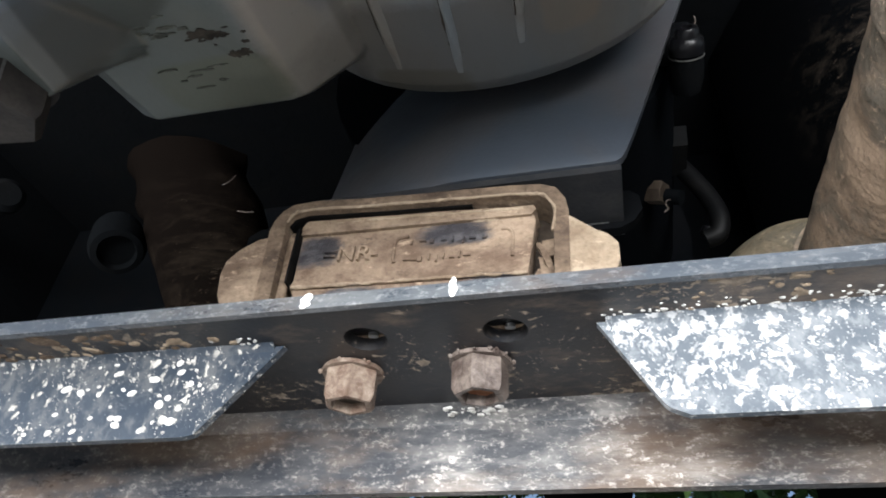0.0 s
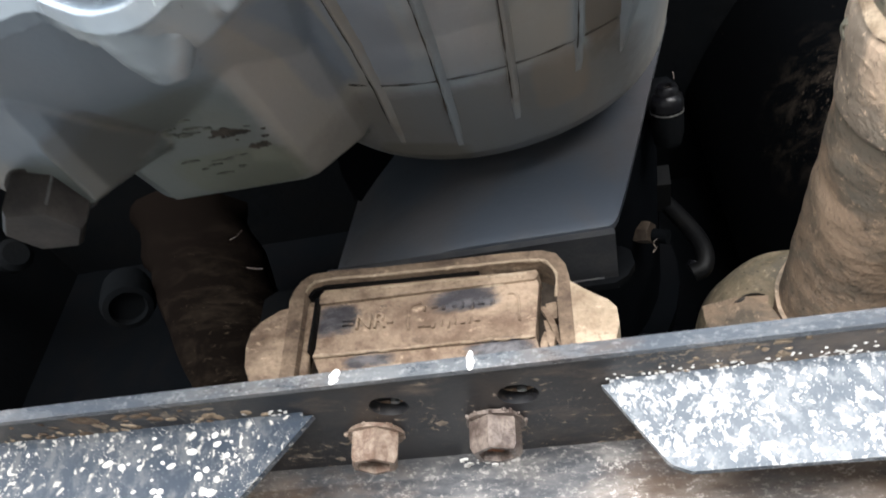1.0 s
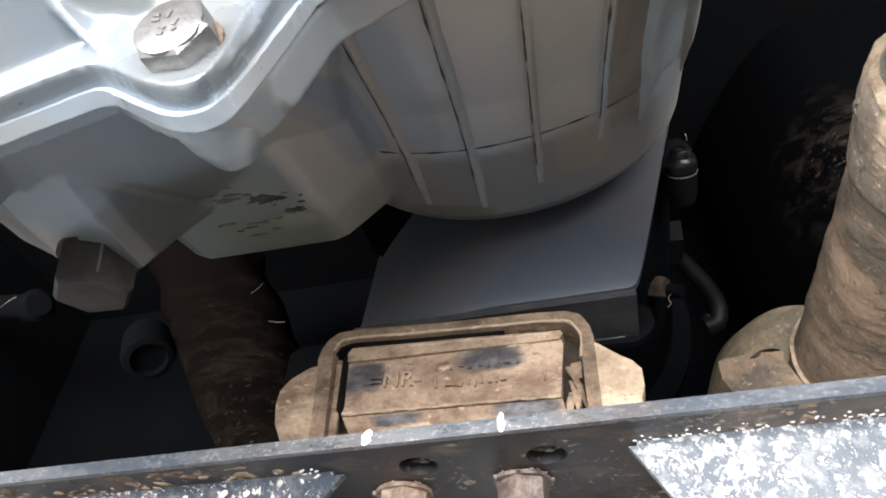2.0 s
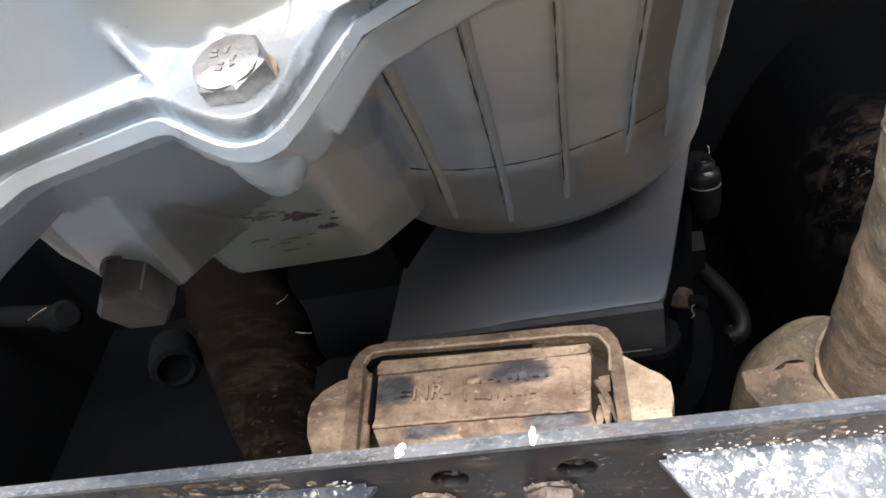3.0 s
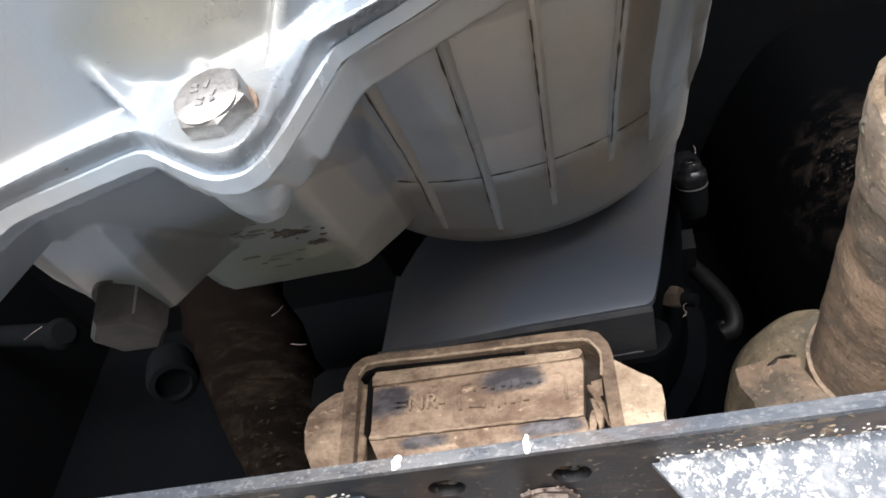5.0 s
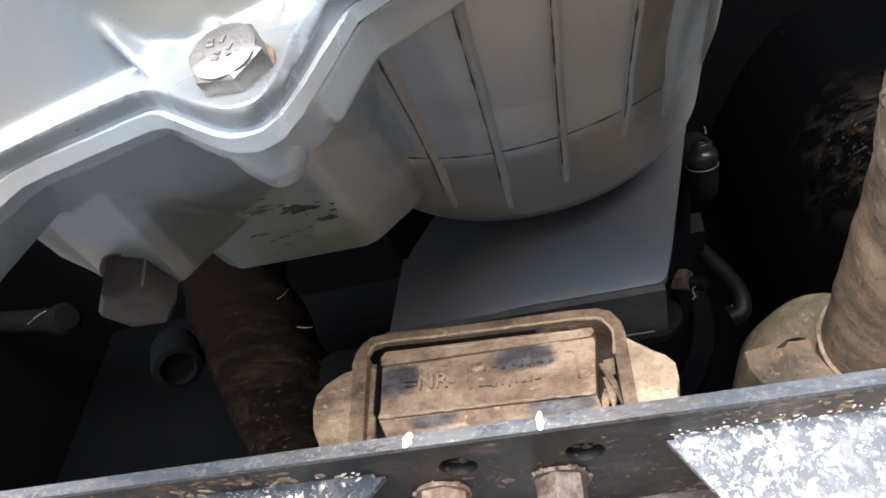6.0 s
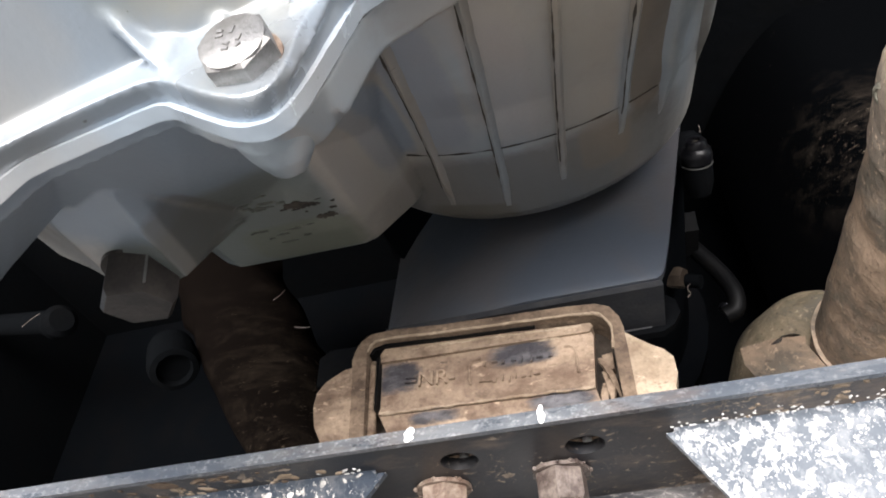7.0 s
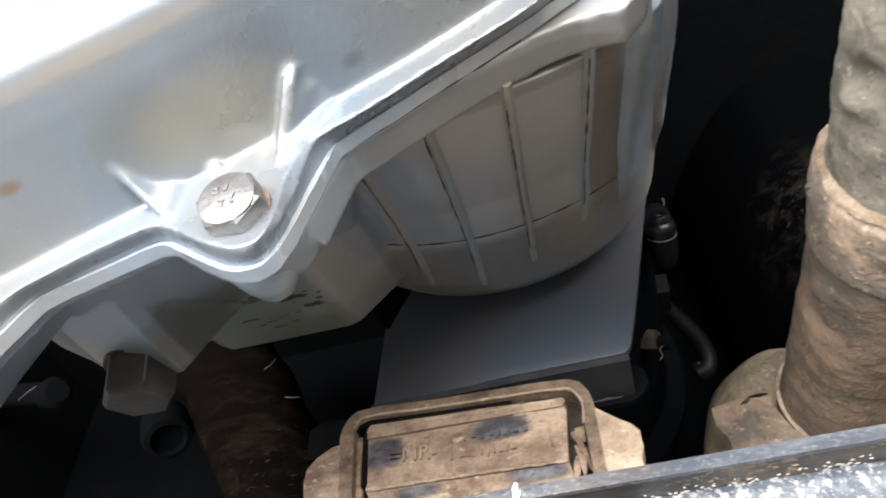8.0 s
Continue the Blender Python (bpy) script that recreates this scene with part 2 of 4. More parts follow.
# Blue and dark tints paint sky light and shade; brown ones are stains.
M_HOUSING = grey_paint("silver_grey_cast_paint", (0.40, 0.405, 0.40), (0.21, 0.17, 0.125), 0.36, 0.45, 0.45, placed_tints=[
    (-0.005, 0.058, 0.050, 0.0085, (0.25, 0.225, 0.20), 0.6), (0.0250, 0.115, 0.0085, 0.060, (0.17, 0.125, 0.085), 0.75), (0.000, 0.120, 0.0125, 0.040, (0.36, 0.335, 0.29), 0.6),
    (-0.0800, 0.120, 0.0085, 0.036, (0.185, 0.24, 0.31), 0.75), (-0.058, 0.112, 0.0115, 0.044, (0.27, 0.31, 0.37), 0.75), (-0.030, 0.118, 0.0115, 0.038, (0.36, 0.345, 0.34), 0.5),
    # dark band tint below the seam puts shade into the colour
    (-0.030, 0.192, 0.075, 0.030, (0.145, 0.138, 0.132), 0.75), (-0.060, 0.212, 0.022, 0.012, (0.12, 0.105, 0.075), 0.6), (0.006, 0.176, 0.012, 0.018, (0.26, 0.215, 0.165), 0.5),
    # dark bulge and boss tints, warm flank: shade and light as colour
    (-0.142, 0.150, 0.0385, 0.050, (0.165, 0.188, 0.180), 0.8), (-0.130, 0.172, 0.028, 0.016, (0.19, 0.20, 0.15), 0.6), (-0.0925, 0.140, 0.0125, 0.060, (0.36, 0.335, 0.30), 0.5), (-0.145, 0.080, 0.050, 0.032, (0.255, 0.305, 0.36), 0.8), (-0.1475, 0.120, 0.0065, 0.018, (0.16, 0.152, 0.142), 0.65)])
# housing grey for the ribs, without the placed tints
M_RIB = grey_paint("plain_rib_paint", (0.37, 0.365, 0.35), (0.20, 0.165, 0.125), 0.36, 0.45, 0.7)
# Spot and smudge tints, plus painted green shading and cream bounce light.
M_CASING = grey_paint("pale_grey_cast_paint", (0.245, 0.264, 0.284), (0.25, 0.230, 0.19), 0.27, 0.5, 0.45, (0.84, 0.95, 1.05), (1.08, 1.0, 0.86), [
    (-0.1302, 0.0225, 0.0034, 0.0020, (0.20, 0.115, 0.045), 0.85), (-0.0446, 0.0324, 0.0035, 0.0026, (0.11, 0.10, 0.09), 0.6), (-0.097, 0.025, 0.014, 0.010, (0.17, 0.18, 0.145), 0.7),
    (-0.082, 0.030, 0.022, 0.014, (0.36, 0.335, 0.265), 0.7), (-0.095, 0.0035, 0.050, 0.0030, (0.27, 0.22, 0.15), 0.5)], 2)
# paler than the casing: the lip's glint is put into its colour
M_LIP = grey_paint("glint_pale_lip_paint", (0.47, 0.485, 0.495), (0.28, 0.265, 0.235), 0.25, 0.4, 0.25)
M_PLATE = grey_paint("dark_grey_satin_paint", (0.066, 0.068, 0.075), (0.046, 0.040, 0.039), 0.30, 0.0, 0.35, (0.7, 0.85, 1.0), (1.1, 0.98, 0.95))
M_PLATE.node_tree.nodes["Principled BSDF"].inputs["Specular IOR Level"].default_value = 0.12
M_BLACK = spattered("black_paint_dusty", (0.009, 0.010, 0.013), (0.30, 0.24, 0.185), 170, -0.12, (0.030, 0.025, 0.021), 0.42, 0.45, 1.45, 1.0, 0.0, (-0.02, 0.06, (0.125, 0.090, 0.065)))
M_SPATTER = spattered("black_paint_white_spatter", (0.060, 0.073, 0.090), (0.42, 0.425, 0.43), 185, 0.58, (0.115, 0.128, 0.145), 0.50, 1.0, 0.85, 1.4, 0.22)
M_SPATTER_THIN = spattered("black_paint_thin_white_spatter", (0.021, 0.030, 0.044), (0.54, 0.515, 0.47), 200, 0.33, (0.055, 0.064, 0.078), 0.35, 1.0, 0.75, 1.05, 0.10)
# slanted mud patch doubles the light that falls through the cutout
M_REAR = streaked("black_paint_mud_and_light", (0.022, 0.026, 0.034), (0.56, 0.52, 0.48), 0.42, 520, (-0.036, 0.090, 2.0))
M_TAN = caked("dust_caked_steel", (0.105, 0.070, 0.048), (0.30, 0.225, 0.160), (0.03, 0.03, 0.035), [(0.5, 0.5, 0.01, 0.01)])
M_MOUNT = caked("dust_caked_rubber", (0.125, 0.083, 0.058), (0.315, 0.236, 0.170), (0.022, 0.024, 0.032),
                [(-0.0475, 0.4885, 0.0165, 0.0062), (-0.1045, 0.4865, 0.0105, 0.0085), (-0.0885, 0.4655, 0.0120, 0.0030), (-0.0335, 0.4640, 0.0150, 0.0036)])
# darker and paler mixes of the caked steel, chosen part by part
M_TANDARK = caked("dust_caked_steel_darker", (0.065, 0.044, 0.031), (0.20, 0.145, 0.10), (0.03, 0.03, 0.035), [(0.5, 0.5, 0.01, 0.01)])
M_TANPALE = caked("dust_caked_steel_paler", (0.19, 0.138, 0.094), (0.38, 0.305, 0.222), (0.03, 0.03, 0.035), [(0.5, 0.5, 0.01, 0.01)])
# darker copy of the plate paint: shade under the fold as colour
M_FOLD = dusty("shaded_grey_fold", (0.022, 0.023, 0.026), (0.045, 0.043, 0.042), 70, 0.45, 0.75, 0.4, 0.0004)
M_EXHAUST = scaled("dusty_brown_exhaust_steel", (0.115, 0.095, 0.073), (0.31, 0.222, 0.155))
M_EXHAUST_GREY = scaled("scaly_grey_exhaust_steel", (0.135, 0.128, 0.100), (0.27, 0.245, 0.200))
M_COLLAR = scaled("tan_dusty_collar_steel", (0.20, 0.165, 0.130), (0.50, 0.375, 0.275))
M_RUST = dusty("rusty_bolt_steel", (0.115, 0.074, 0.054), (0.27, 0.215, 0.172), 190, 0.4, 0.65, 0.55)
M_RUSTDARK = dusty("dark_rusty_bolt_steel", (0.060, 0.044, 0.038), (0.160, 0.130, 0.112), 150, 0.42, 0.62, 0.36)
M_RUSTORANGE = dusty("fresh_orange_rust", (0.16, 0.062, 0.030), (0.26, 0.13, 0.075), 300, 0.4, 0.65, 0.85)
M_STEEL = dusty("dull_grey_bolt_steel", (0.20, 0.196, 0.19), (0.31, 0.305, 0.30), 130, 0.4, 0.7, 0.42, 0.0003)
M_STEEL.node_tree.nodes["Principled BSDF"].inputs["Metallic"].default_value = 0.8
M_BROWNBOLT = dusty("dark_brown_bolt_steel", (0.030, 0.027, 0.026), (0.058, 0.051, 0.046), 90, 0.4, 0.7, 0.5, 0.0003)
# near-black base puts the shade behind the mount into the colour
M_VOID = dusty("shade_black_steel", (0.0035, 0.0039, 0.0046), (0.006, 0.006, 0.006), 40, 0.5, 0.8, 0.8, 0.0005, 0.03)
M_NUT = dusty("dark_brown_fitting", (0.020, 0.014, 0.010), (0.050, 0.038, 0.028), 120, 0.4, 0.65, 0.5, 0.0004)
# underbody shade painted as a near-black base
M_DARK = dusty("shade_dark_underbody", (0.0028, 0.0034, 0.0043), (0.0045, 0.0045, 0.005), 16, 0.5, 0.8, 0.9, 0.0008, 0.01)
# arm and shield: mud flecks over a base blackened to look shaded
M_BROWNDARK = flecked("rusty_steel_in_shade", (0.0040, 0.0029, 0.0024), (0.085, 0.064, 0.046), (-0.180, 0.31, 0.53), 0.19)
M_FLECK = flecked("shaded_steel_mud_flecks", (0.0011, 0.0013, 0.0016), (0.150, 0.118, 0.092), (0.170, 0.30, 0.652), 0.075)
M_HOSE = dusty("black_hose_rubber", (0.0026, 0.0027, 0.0030), (0.0075, 0.0070, 0.0064), 60, 0.5, 0.9, 0.5, 0.0005, 0.12)
M_CHALK = dusty("white_paint_marker", (0.78, 0.78, 0.76), (0.88, 0.88, 0.86), 120, 0.3, 0.6, 0.8, 0.0002)
M_SPLASH = dusty("dried_white_splash", (0.40, 0.385, 0.36), (0.62, 0.61, 0.59), 260, 0.35, 0.6, 0.85, 0.0003)
# bright metal for the slivers that stand in for glints
M_BRIGHT = mat("glint_bright_steel", 0.3, 0.9)[0]
M_BRIGHT.node_tree.nodes["Principled BSDF"].inputs["Base Color"].default_value = (0.6, 0.6, 0.6, 1)
M_EDGE = streaked("worn_blue_grey_edge", (0.050, 0.059, 0.072), (0.18, 0.185, 0.19), 0.36, 600)
M_SMEAR = dusty("thin_oil_smear", (0.075, 0.078, 0.066), (0.20, 0.205, 0.18), 220, 0.42, 0.62, 0.5, 0.0003)
M_SEAL = dusty("dark_joint_sealant", (0.028, 0.025, 0.022), (0.09, 0.075, 0.06), 200, 0.4, 0.7, 0.6, 0.0003)
# three near-black bases stand in for shade under the vehicle floor
M_WALLSHADE = dusty("shade_black_wall", (0.0022, 0.0027, 0.0034), (0.0034, 0.0034, 0.0037), 30, 0.45, 0.75, 0.9, 0.0008, 0.01)
M_SIDE = dusty("shade_dark_sidewall", (0.0022, 0.0027, 0.0033), (0.0032, 0.0032, 0.0035), 24, 0.45, 0.75, 0.9, 0.001, 0.03)
M_FLOOR = dusty("shade_black_underbody", (0.0030, 0.0035, 0.0041), (0.0042, 0.0042, 0.0043), 22, 0.5, 0.8, 0.9, 0.0012, 0.02)
M_GLOSS = dusty("oily_black_steel", (0.004, 0.004, 0.005), (0.010, 0.010, 0.010), 60, 0.5, 0.8, 0.3, 0.0003, 0.22)
M_GROUND = dusty("grey_gravel", (0.20, 0.20, 0.195), (0.31, 0.31, 0.30), 6, 0.35, 0.65, 0.95, 0.004)
M_LEAF = dusty("green_leaf", (0.02, 0.05, 0.012), (0.06, 0.11, 0.03), 14, 0.4, 0.6, 0.5)


# ---- building helpers ----
def thing(name, at, label, category, group="", kind=""):
    ob = new(name)
    ob.location = at
    ob.empty_display_size = 0.02
    return tagged(ob, label, category, group, kind)


def origin(ob):
    at = Vector((0, 0, 0))
    while ob is not None:
        at += ob.location
        ob = ob.parent
    return at


def part(name, bm, material, parent=None, label="", smooth=40):
    """One mesh object made of world-space geometry, under its thing."""
    if parent is not None:
        bmesh.ops.translate(bm, verts=bm.verts, vec=-origin(parent))
    bmesh.ops.recalc_face_normals(bm, faces=bm.faces)
    me = bpy.data.meshes.new(name)
    bm.to_mesh(me)
    bm.free()
    me.materials.append(material)
    if smooth:
        me.shade_smooth()
        me.set_sharp_from_angle(angle=radians(smooth))
    ob = new(name, me)
    ob.parent = parent
    return tagged(ob, label) if label else ob


def loft(sections, close=True, bm=None):
    """Skin over rings of points, all of one length, capped at both ends."""
    bm = bm or bmesh.new()
    rings = [[bm.verts.new(p) for p in s] for s in sections]
    n = len(rings[0])
    for a, b in zip(rings, rings[1:]):
        for i in range(n if close else n - 1):
            bm.faces.new((a[i], a[(i + 1) % n], b[(i + 1) % n], b[i]))
    if close:
        bm.faces.new(rings[0][::-1])
        bm.faces.new(rings[-1])
    return bm


def prism(profile, y0, y1, lean=0.0, z0=0.447, bm=None):
    """A profile in x and z, drawn out along y; lean moves it along y with height."""
    return loft([[(x, y + lean * (z - z0), z) for x, z in profile] for y in (y0, y1)], bm=bm)


def bevel(bm, width, segments=2, angle=25):
    edges = [e for e in bm.edges if len(e.link_faces) == 2 and e.calc_face_angle(0) > radians(angle)]
    bmesh.ops.bevel(bm, geom=edges, offset=width, segments=segments, affect="EDGES", profile=0.6)
    return bm


def block(x0, x1, y0, y1, z0, z1, width=0.0, bm=None):
    b = prism([(x0, z0), (x1, z0), (x1, z1), (x0, z1)], y0, y1, bm=bm)
    return bevel(b, width) if width else b


def frame_axes(a):
    a = Vector(a).normalized()
    u = a.cross(Vector((0, 0, 1)) if abs(a.z) < 0.9 else Vector((0, 1, 0))).normalized()
    return a, u, a.cross(u)


def turned(at, way, profile, n=24, turn=0.0, bm=None):
    """A turned body: (distance along the way, radius) pairs round an axis."""
    a, u, v = frame_axes(way)
    at = Vector(at)
    ang = [turn + 2 * math.pi * i / n for i in range(n)]
    return loft([[at + a * d + (u * math.cos(t) + v * math.sin(t)) * r for t in ang] for d, r in profile], bm=bm)


def tube(points, radius, n=14, bm=None, ease=6):
    """A round bar or hose through points (Catmull-Rom)."""
    p = [Vector(q) for q in points]
    p = [2 * p[0] - p[1]] + p + [2 * p[-1] - p[-2]]
    line = []
    for i in range(1, len(p) - 2):
        for k in range(ease):
            s = k / ease
            line.append(0.5 * (2 * p[i] + (p[i + 1] - p[i - 1]) * s + (2 * p[i - 1] - 5 * p[i] + 4 * p[i + 1] - p[i + 2]) * s * s
                               + (3 * p[i] - p[i - 1] - 3 * p[i + 1] + p[i + 2]) * s ** 3))
    line.append(p[-2])
    rings, u = [], None
    for i, q in enumerate(line):
        a = (line[min(i + 1, len(line) - 1)] - line[max(i - 1, 0)]).normalized()
        u = frame_axes(a)[1] if u is None else (u - a * u.dot(a)).normalized()
        v = a.cross(u)
        r = radius(i / (len(line) - 1)) if callable(radius) else radius
        rings.append([q + (u * math.cos(t) + v * math.sin(t)) * r for t in (2 * math.pi * k / n for k in range(n))])
    return loft(rings, bm=bm)


def hexagon(at, way, flats, height, turn, bm=None):
    """A hexagon head with a chamfered outer face."""
    r = flats / math.sqrt(3)
    bm = turned(at, way, [(0, r), (height * 0.86, r), (height, r * 0.88)], 6, turn, bm)
    return bm


def wobble(bm, amount, scale):
    for v in bm.verts:
        v.co += noise.noise_vector(v.co * scale) * amount
    return bm


def cast(ob, voxel, rounds):
    """Melts overlapping shells into one casting with soft inner corners."""
    r = ob.modifiers.new("melt", "REMESH")
    r.mode, r.voxel_size, r.use_smooth_shade = "VOXEL", voxel, True
    s = ob.modifiers.new("soften", "SMOOTH")
    s.factor, s.iterations = 0.5, rounds
    return ob


def lettering(name, text, size, m, depth, material, parent):
    c = bpy.data.curves.new(name, "FONT")
    c.body, c.size, c.extrude, c.align_x, c.align_y = text, size, depth, "CENTER", "CENTER"
    tmp = new("tmp", c)
    me = bpy.data.meshes.new_from_object(tmp.evaluated_get(bpy.context.evaluated_depsgraph_get()))
    bpy.data.objects.remove(tmp)
    bm = bmesh.new()
    bm.from_mesh(me)
    bm.transform(m)
    return part(name, bm, material, parent, smooth=0)


# ---- setting ----
bm = bmesh.new()
bmesh.ops.create_grid(bm, x_segments=60, y_segments=60, size=0.5)
for v in bm.verts:
    r = max(abs(v.co.x), abs(v.co.y)) * 2
    v.co *= 3 + 2400 * r ** 6
    v.co.z = 0.012 * noise.noise(v.co * 3) if v.co.length < 4 else 0
tagged(part("ground", bm, M_GROUND), "pale dry earth and gravel under the vehicle", "ground", kind="structure")

# floor and walls added overhead and behind to keep out sun and sky
floor_pan = thing("vehicle_floor", (0, 1.0, 0.8), "underside of the vehicle floor with added near-black walls behind", "vehicle floor", kind="structure")
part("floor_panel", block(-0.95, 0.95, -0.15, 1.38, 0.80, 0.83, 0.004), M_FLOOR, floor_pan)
part("backdrop_side", block(-0.62, -0.58, 0.25, 1.3, 0.50, 0.80, 0.004), M_SIDE, floor_pan)
part("backdrop_side", block(0.33, 0.37, 0.30, 1.3, 0.42, 0.80, 0.004), M_SIDE, floor_pan)
part("backdrop_wall", block(-0.58, 0.33, 0.52, 0.53, 0.56, 0.80, 0.004), M_WALLSHADE, floor_pan)
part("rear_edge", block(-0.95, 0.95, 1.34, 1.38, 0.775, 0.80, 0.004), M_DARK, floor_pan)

# ---- crossmember ----
ZP, ZB = 0.4415, 0.4075
cross = thing("crossmember", (-0.03, 0.245, ZB), "black painted steel crossmember spattered with pale mud", "crossmember")


def holed_plate(x0, x1, y0, y1, z0, z1, holes):
    bm = bmesh.new()
    rim = [bm.verts.new((x, y, z0)) for x, y in ((x0, y0), (x1, y0), (x1, y1), (x0, y1))]
    edges = [bm.edges.new((rim[i], rim[(i + 1) % 4])) for i in range(4)]
    for hx, hy, hr, squash in holes:
        c = [bm.verts.new((hx + hr * math.cos(t), hy + squash * hr * math.sin(t), z0)) for t in (2 * math.pi * k / 28 for k in range(28))]
        edges += [bm.edges.new((c[i], c[(i + 1) % 28])) for i in range(28)]
    bmesh.ops.triangle_fill(bm, edges=edges, use_beauty=True)
    up = bmesh.ops.extrude_face_region(bm, geom=bm.faces[:])
    bmesh.ops.translate(bm, verts=[v for v in up["geom"] if isinstance(v, bmesh.types.BMVert)], vec=(0, 0, z1 - z0))
    return bm


plate_ob = part("top_plate", holed_plate(-0.75, 0.75, 0.2035, 0.2905, ZP, ZP + 0.005, [(-0.077, 0.225, 0.0078, 1), (-0.027, 0.226, 0.0078, 1)]), M_BLACK, cross)
edge = prism([(-0.75, ZP - 0.0005), (0.75, ZP - 0.0005), (0.75, ZP + 0.0049), (-0.75, ZP + 0.0049)], 0.2022, 0.2050)
edge_ob = part("folded_edge", bevel(edge, 0.0022, 3), M_EDGE, cross, "worn blue-grey front edge")
left = [(-0.75, ZB), (-0.139, ZB), (-0.135, ZB + 0.001), (-0.108, ZP - 0.0005), (-0.75, ZP - 0.0005)]
right = [(0.75, ZB), (0.75, ZP - 0.0005), (0.0035, ZP - 0.0005), (0.021, ZB + 0.004), (0.0225, ZB + 0.0025), (0.028, ZB)]
part("front_flange", bevel(prism(left, 0.2245, 0.2275), 0.0008), M_SPATTER_THIN, cross, "flange with thin white spatter")
part("front_flange", bevel(prism(right, 0.2245, 0.2275), 0.0008), M_SPATTER, cross, "flange thickly spattered with white")
for x0, x1, m_ in ((-0.75, -0.1115, M_SPATTER_THIN), (0.0065, 0.75, M_SPATTER)):
    part("weld_fillet", wobble(loft([[(x, 0.2250, ZP + 0.0002), (x, 0.2215, ZP + 0.0002), (x, 0.2226, ZP - 0.0006), (x, 0.2238, ZP - 0.0014), (x, 0.2250, ZP - 0.0034)] for x in np.linspace(x0, x1, 60)]), 0.0005, 90), m_, cross)
rnd = random.Random(8)


def drops(name, count, place, size, material, label):
    """Small dried drops, flattened against the steel."""
    bm = bmesh.new()
    for k in range(count):
        c, flat = place()
        r = rnd.uniform(*size) * rnd.uniform(0.5, 1.0)
        shape = [r * rnd.uniform(0.9, 1.8), r, r]
        shape[flat] = 0.0003
        bmesh.ops.create_icosphere(bm, subdivisions=2, radius=1, matrix=Matrix.Translation(c) @ Matrix.Rotation(rnd.uniform(-0.5, 0.5), 4, "Z" if flat == 2 else "Y") @ Matrix.Diagonal((*shape, 1)))
    tagged(part(name, wobble(bm, 0.0003, 600), material, cross), label, kind="stuff")


drops("dried_splash", 150, lambda: ((rnd.uniform(0.006, 0.20), 0.2225 - abs(rnd.gauss(0, 0.0035)), ZP), 2), (0.0004, 0.0010), M_SPLASH, "white dried drops by the flange")
drops("dried_splash", 60, lambda: ((rnd.uniform(0.03, 0.25), rnd.uniform(0.206, 0.222), ZP), 2), (0.0007, 0.0022), M_TANPALE, "tan dried mud drops")
drops("dried_splash", 70, lambda: ((rnd.uniform(-0.42, -0.125), 0.2215 - abs(rnd.gauss(0, 0.004)), ZP), 2), (0.0008, 0.0026), M_TANPALE, "tan dried mud drops")
drops("dried_splash", 46, lambda: ((rnd.uniform(-0.42, -0.150), rnd.uniform(0.2085, 0.2225), ZP), 2), (0.0014, 0.0040), M_TANDARK, "long dull mud smears")
drops("dried_splash", 45, lambda: ((-0.141 - abs(rnd.gauss(0, 0.045)), 0.2244, rnd.uniform(ZB + 0.003, ZP - 0.003)), 1), (0.0006, 0.0020), M_SPLASH, "cream dried drops on the flange")
drops("dried_splash", 8, lambda: ((rnd.uniform(-0.135, -0.116), rnd.uniform(0.2185, 0.2225), ZP), 2), (0.0006, 0.0012), M_SPLASH, "white dried drops by the flange")
part("rear_flange", block(-0.75, 0.75, 0.2855, 0.2905, ZB, ZP - 0.0005, 0.001), M_REAR, cross)
rnd = random.Random(31)
for x, w, h in ((-0.0905, 0.0044, 0.0054), (-0.0400, 0.0026, 0.0066)):
    bm = bmesh.new()
    for k in range(7):
        bmesh.ops.create_icosphere(bm, subdivisions=2, radius=1, matrix=Matrix.Translation((x + rnd.uniform(-0.3, 0.3) * w, 0.2023, ZP + h * (0.12 + 0.12 * k))) @ Matrix.Diagonal((w * rnd.uniform(0.28, 0.48), 0.0007, h * 0.22, 1)))
    part("paint_mark", wobble(bm, 0.0003, 500), M_CHALK, edge_ob, "white paint mark")
bend = [[(x, y, z) for y, z in ((0.2785, ZP), (0.2858, ZP), (0.2858, ZP - 0.0075), (0.2846, ZP - 0.0042), (0.2818, ZP - 0.0014))] for x in (-0.75, 0.75)]
part("rear_bend", loft(bend), M_REAR, cross)
bm = bmesh.new()
for k in range(26):
    q = rnd.random()
    bmesh.ops.create_icosphere(bm, subdivisions=1, radius=rnd.uniform(0.0005, 0.0013), matrix=Matrix.Translation((-0.062 + 0.024 * q, 0.2815 + rnd.uniform(-0.001, 0.0025), ZP - 0.0008 - rnd.uniform(0, 0.003))) @ Matrix.Diagonal((1.5, 1, 0.7, 1)))
part("dried_crust", wobble(bm, 0.0004, 700), M_SPLASH, cross, "white dried crumbs in the bend")

# added discs: dark behind each hole, a bright one for its glint
for hx, hy in ((-0.077, 0.225), (-0.027, 0.226)):
    part("hole_backing", bevel(turned((hx, hy + 0.001, ZP + 0.0046), (0, -0.2, 1), [(0, 0.0095), (0.004, 0.0095)], 20), 0.0003), M_GLOSS, plate_ob, "dark disc added behind an empty hole")
    part("hole_glint", bevel(turned((hx + 0.001, hy + 0.0045, ZP + 0.0036), (0, -0.2, 1), [(0, 0.0018), (0.0014, 0.0018)], 16), 0.0003), M_BRIGHT, plate_ob, "bright disc added for the light in the hole")


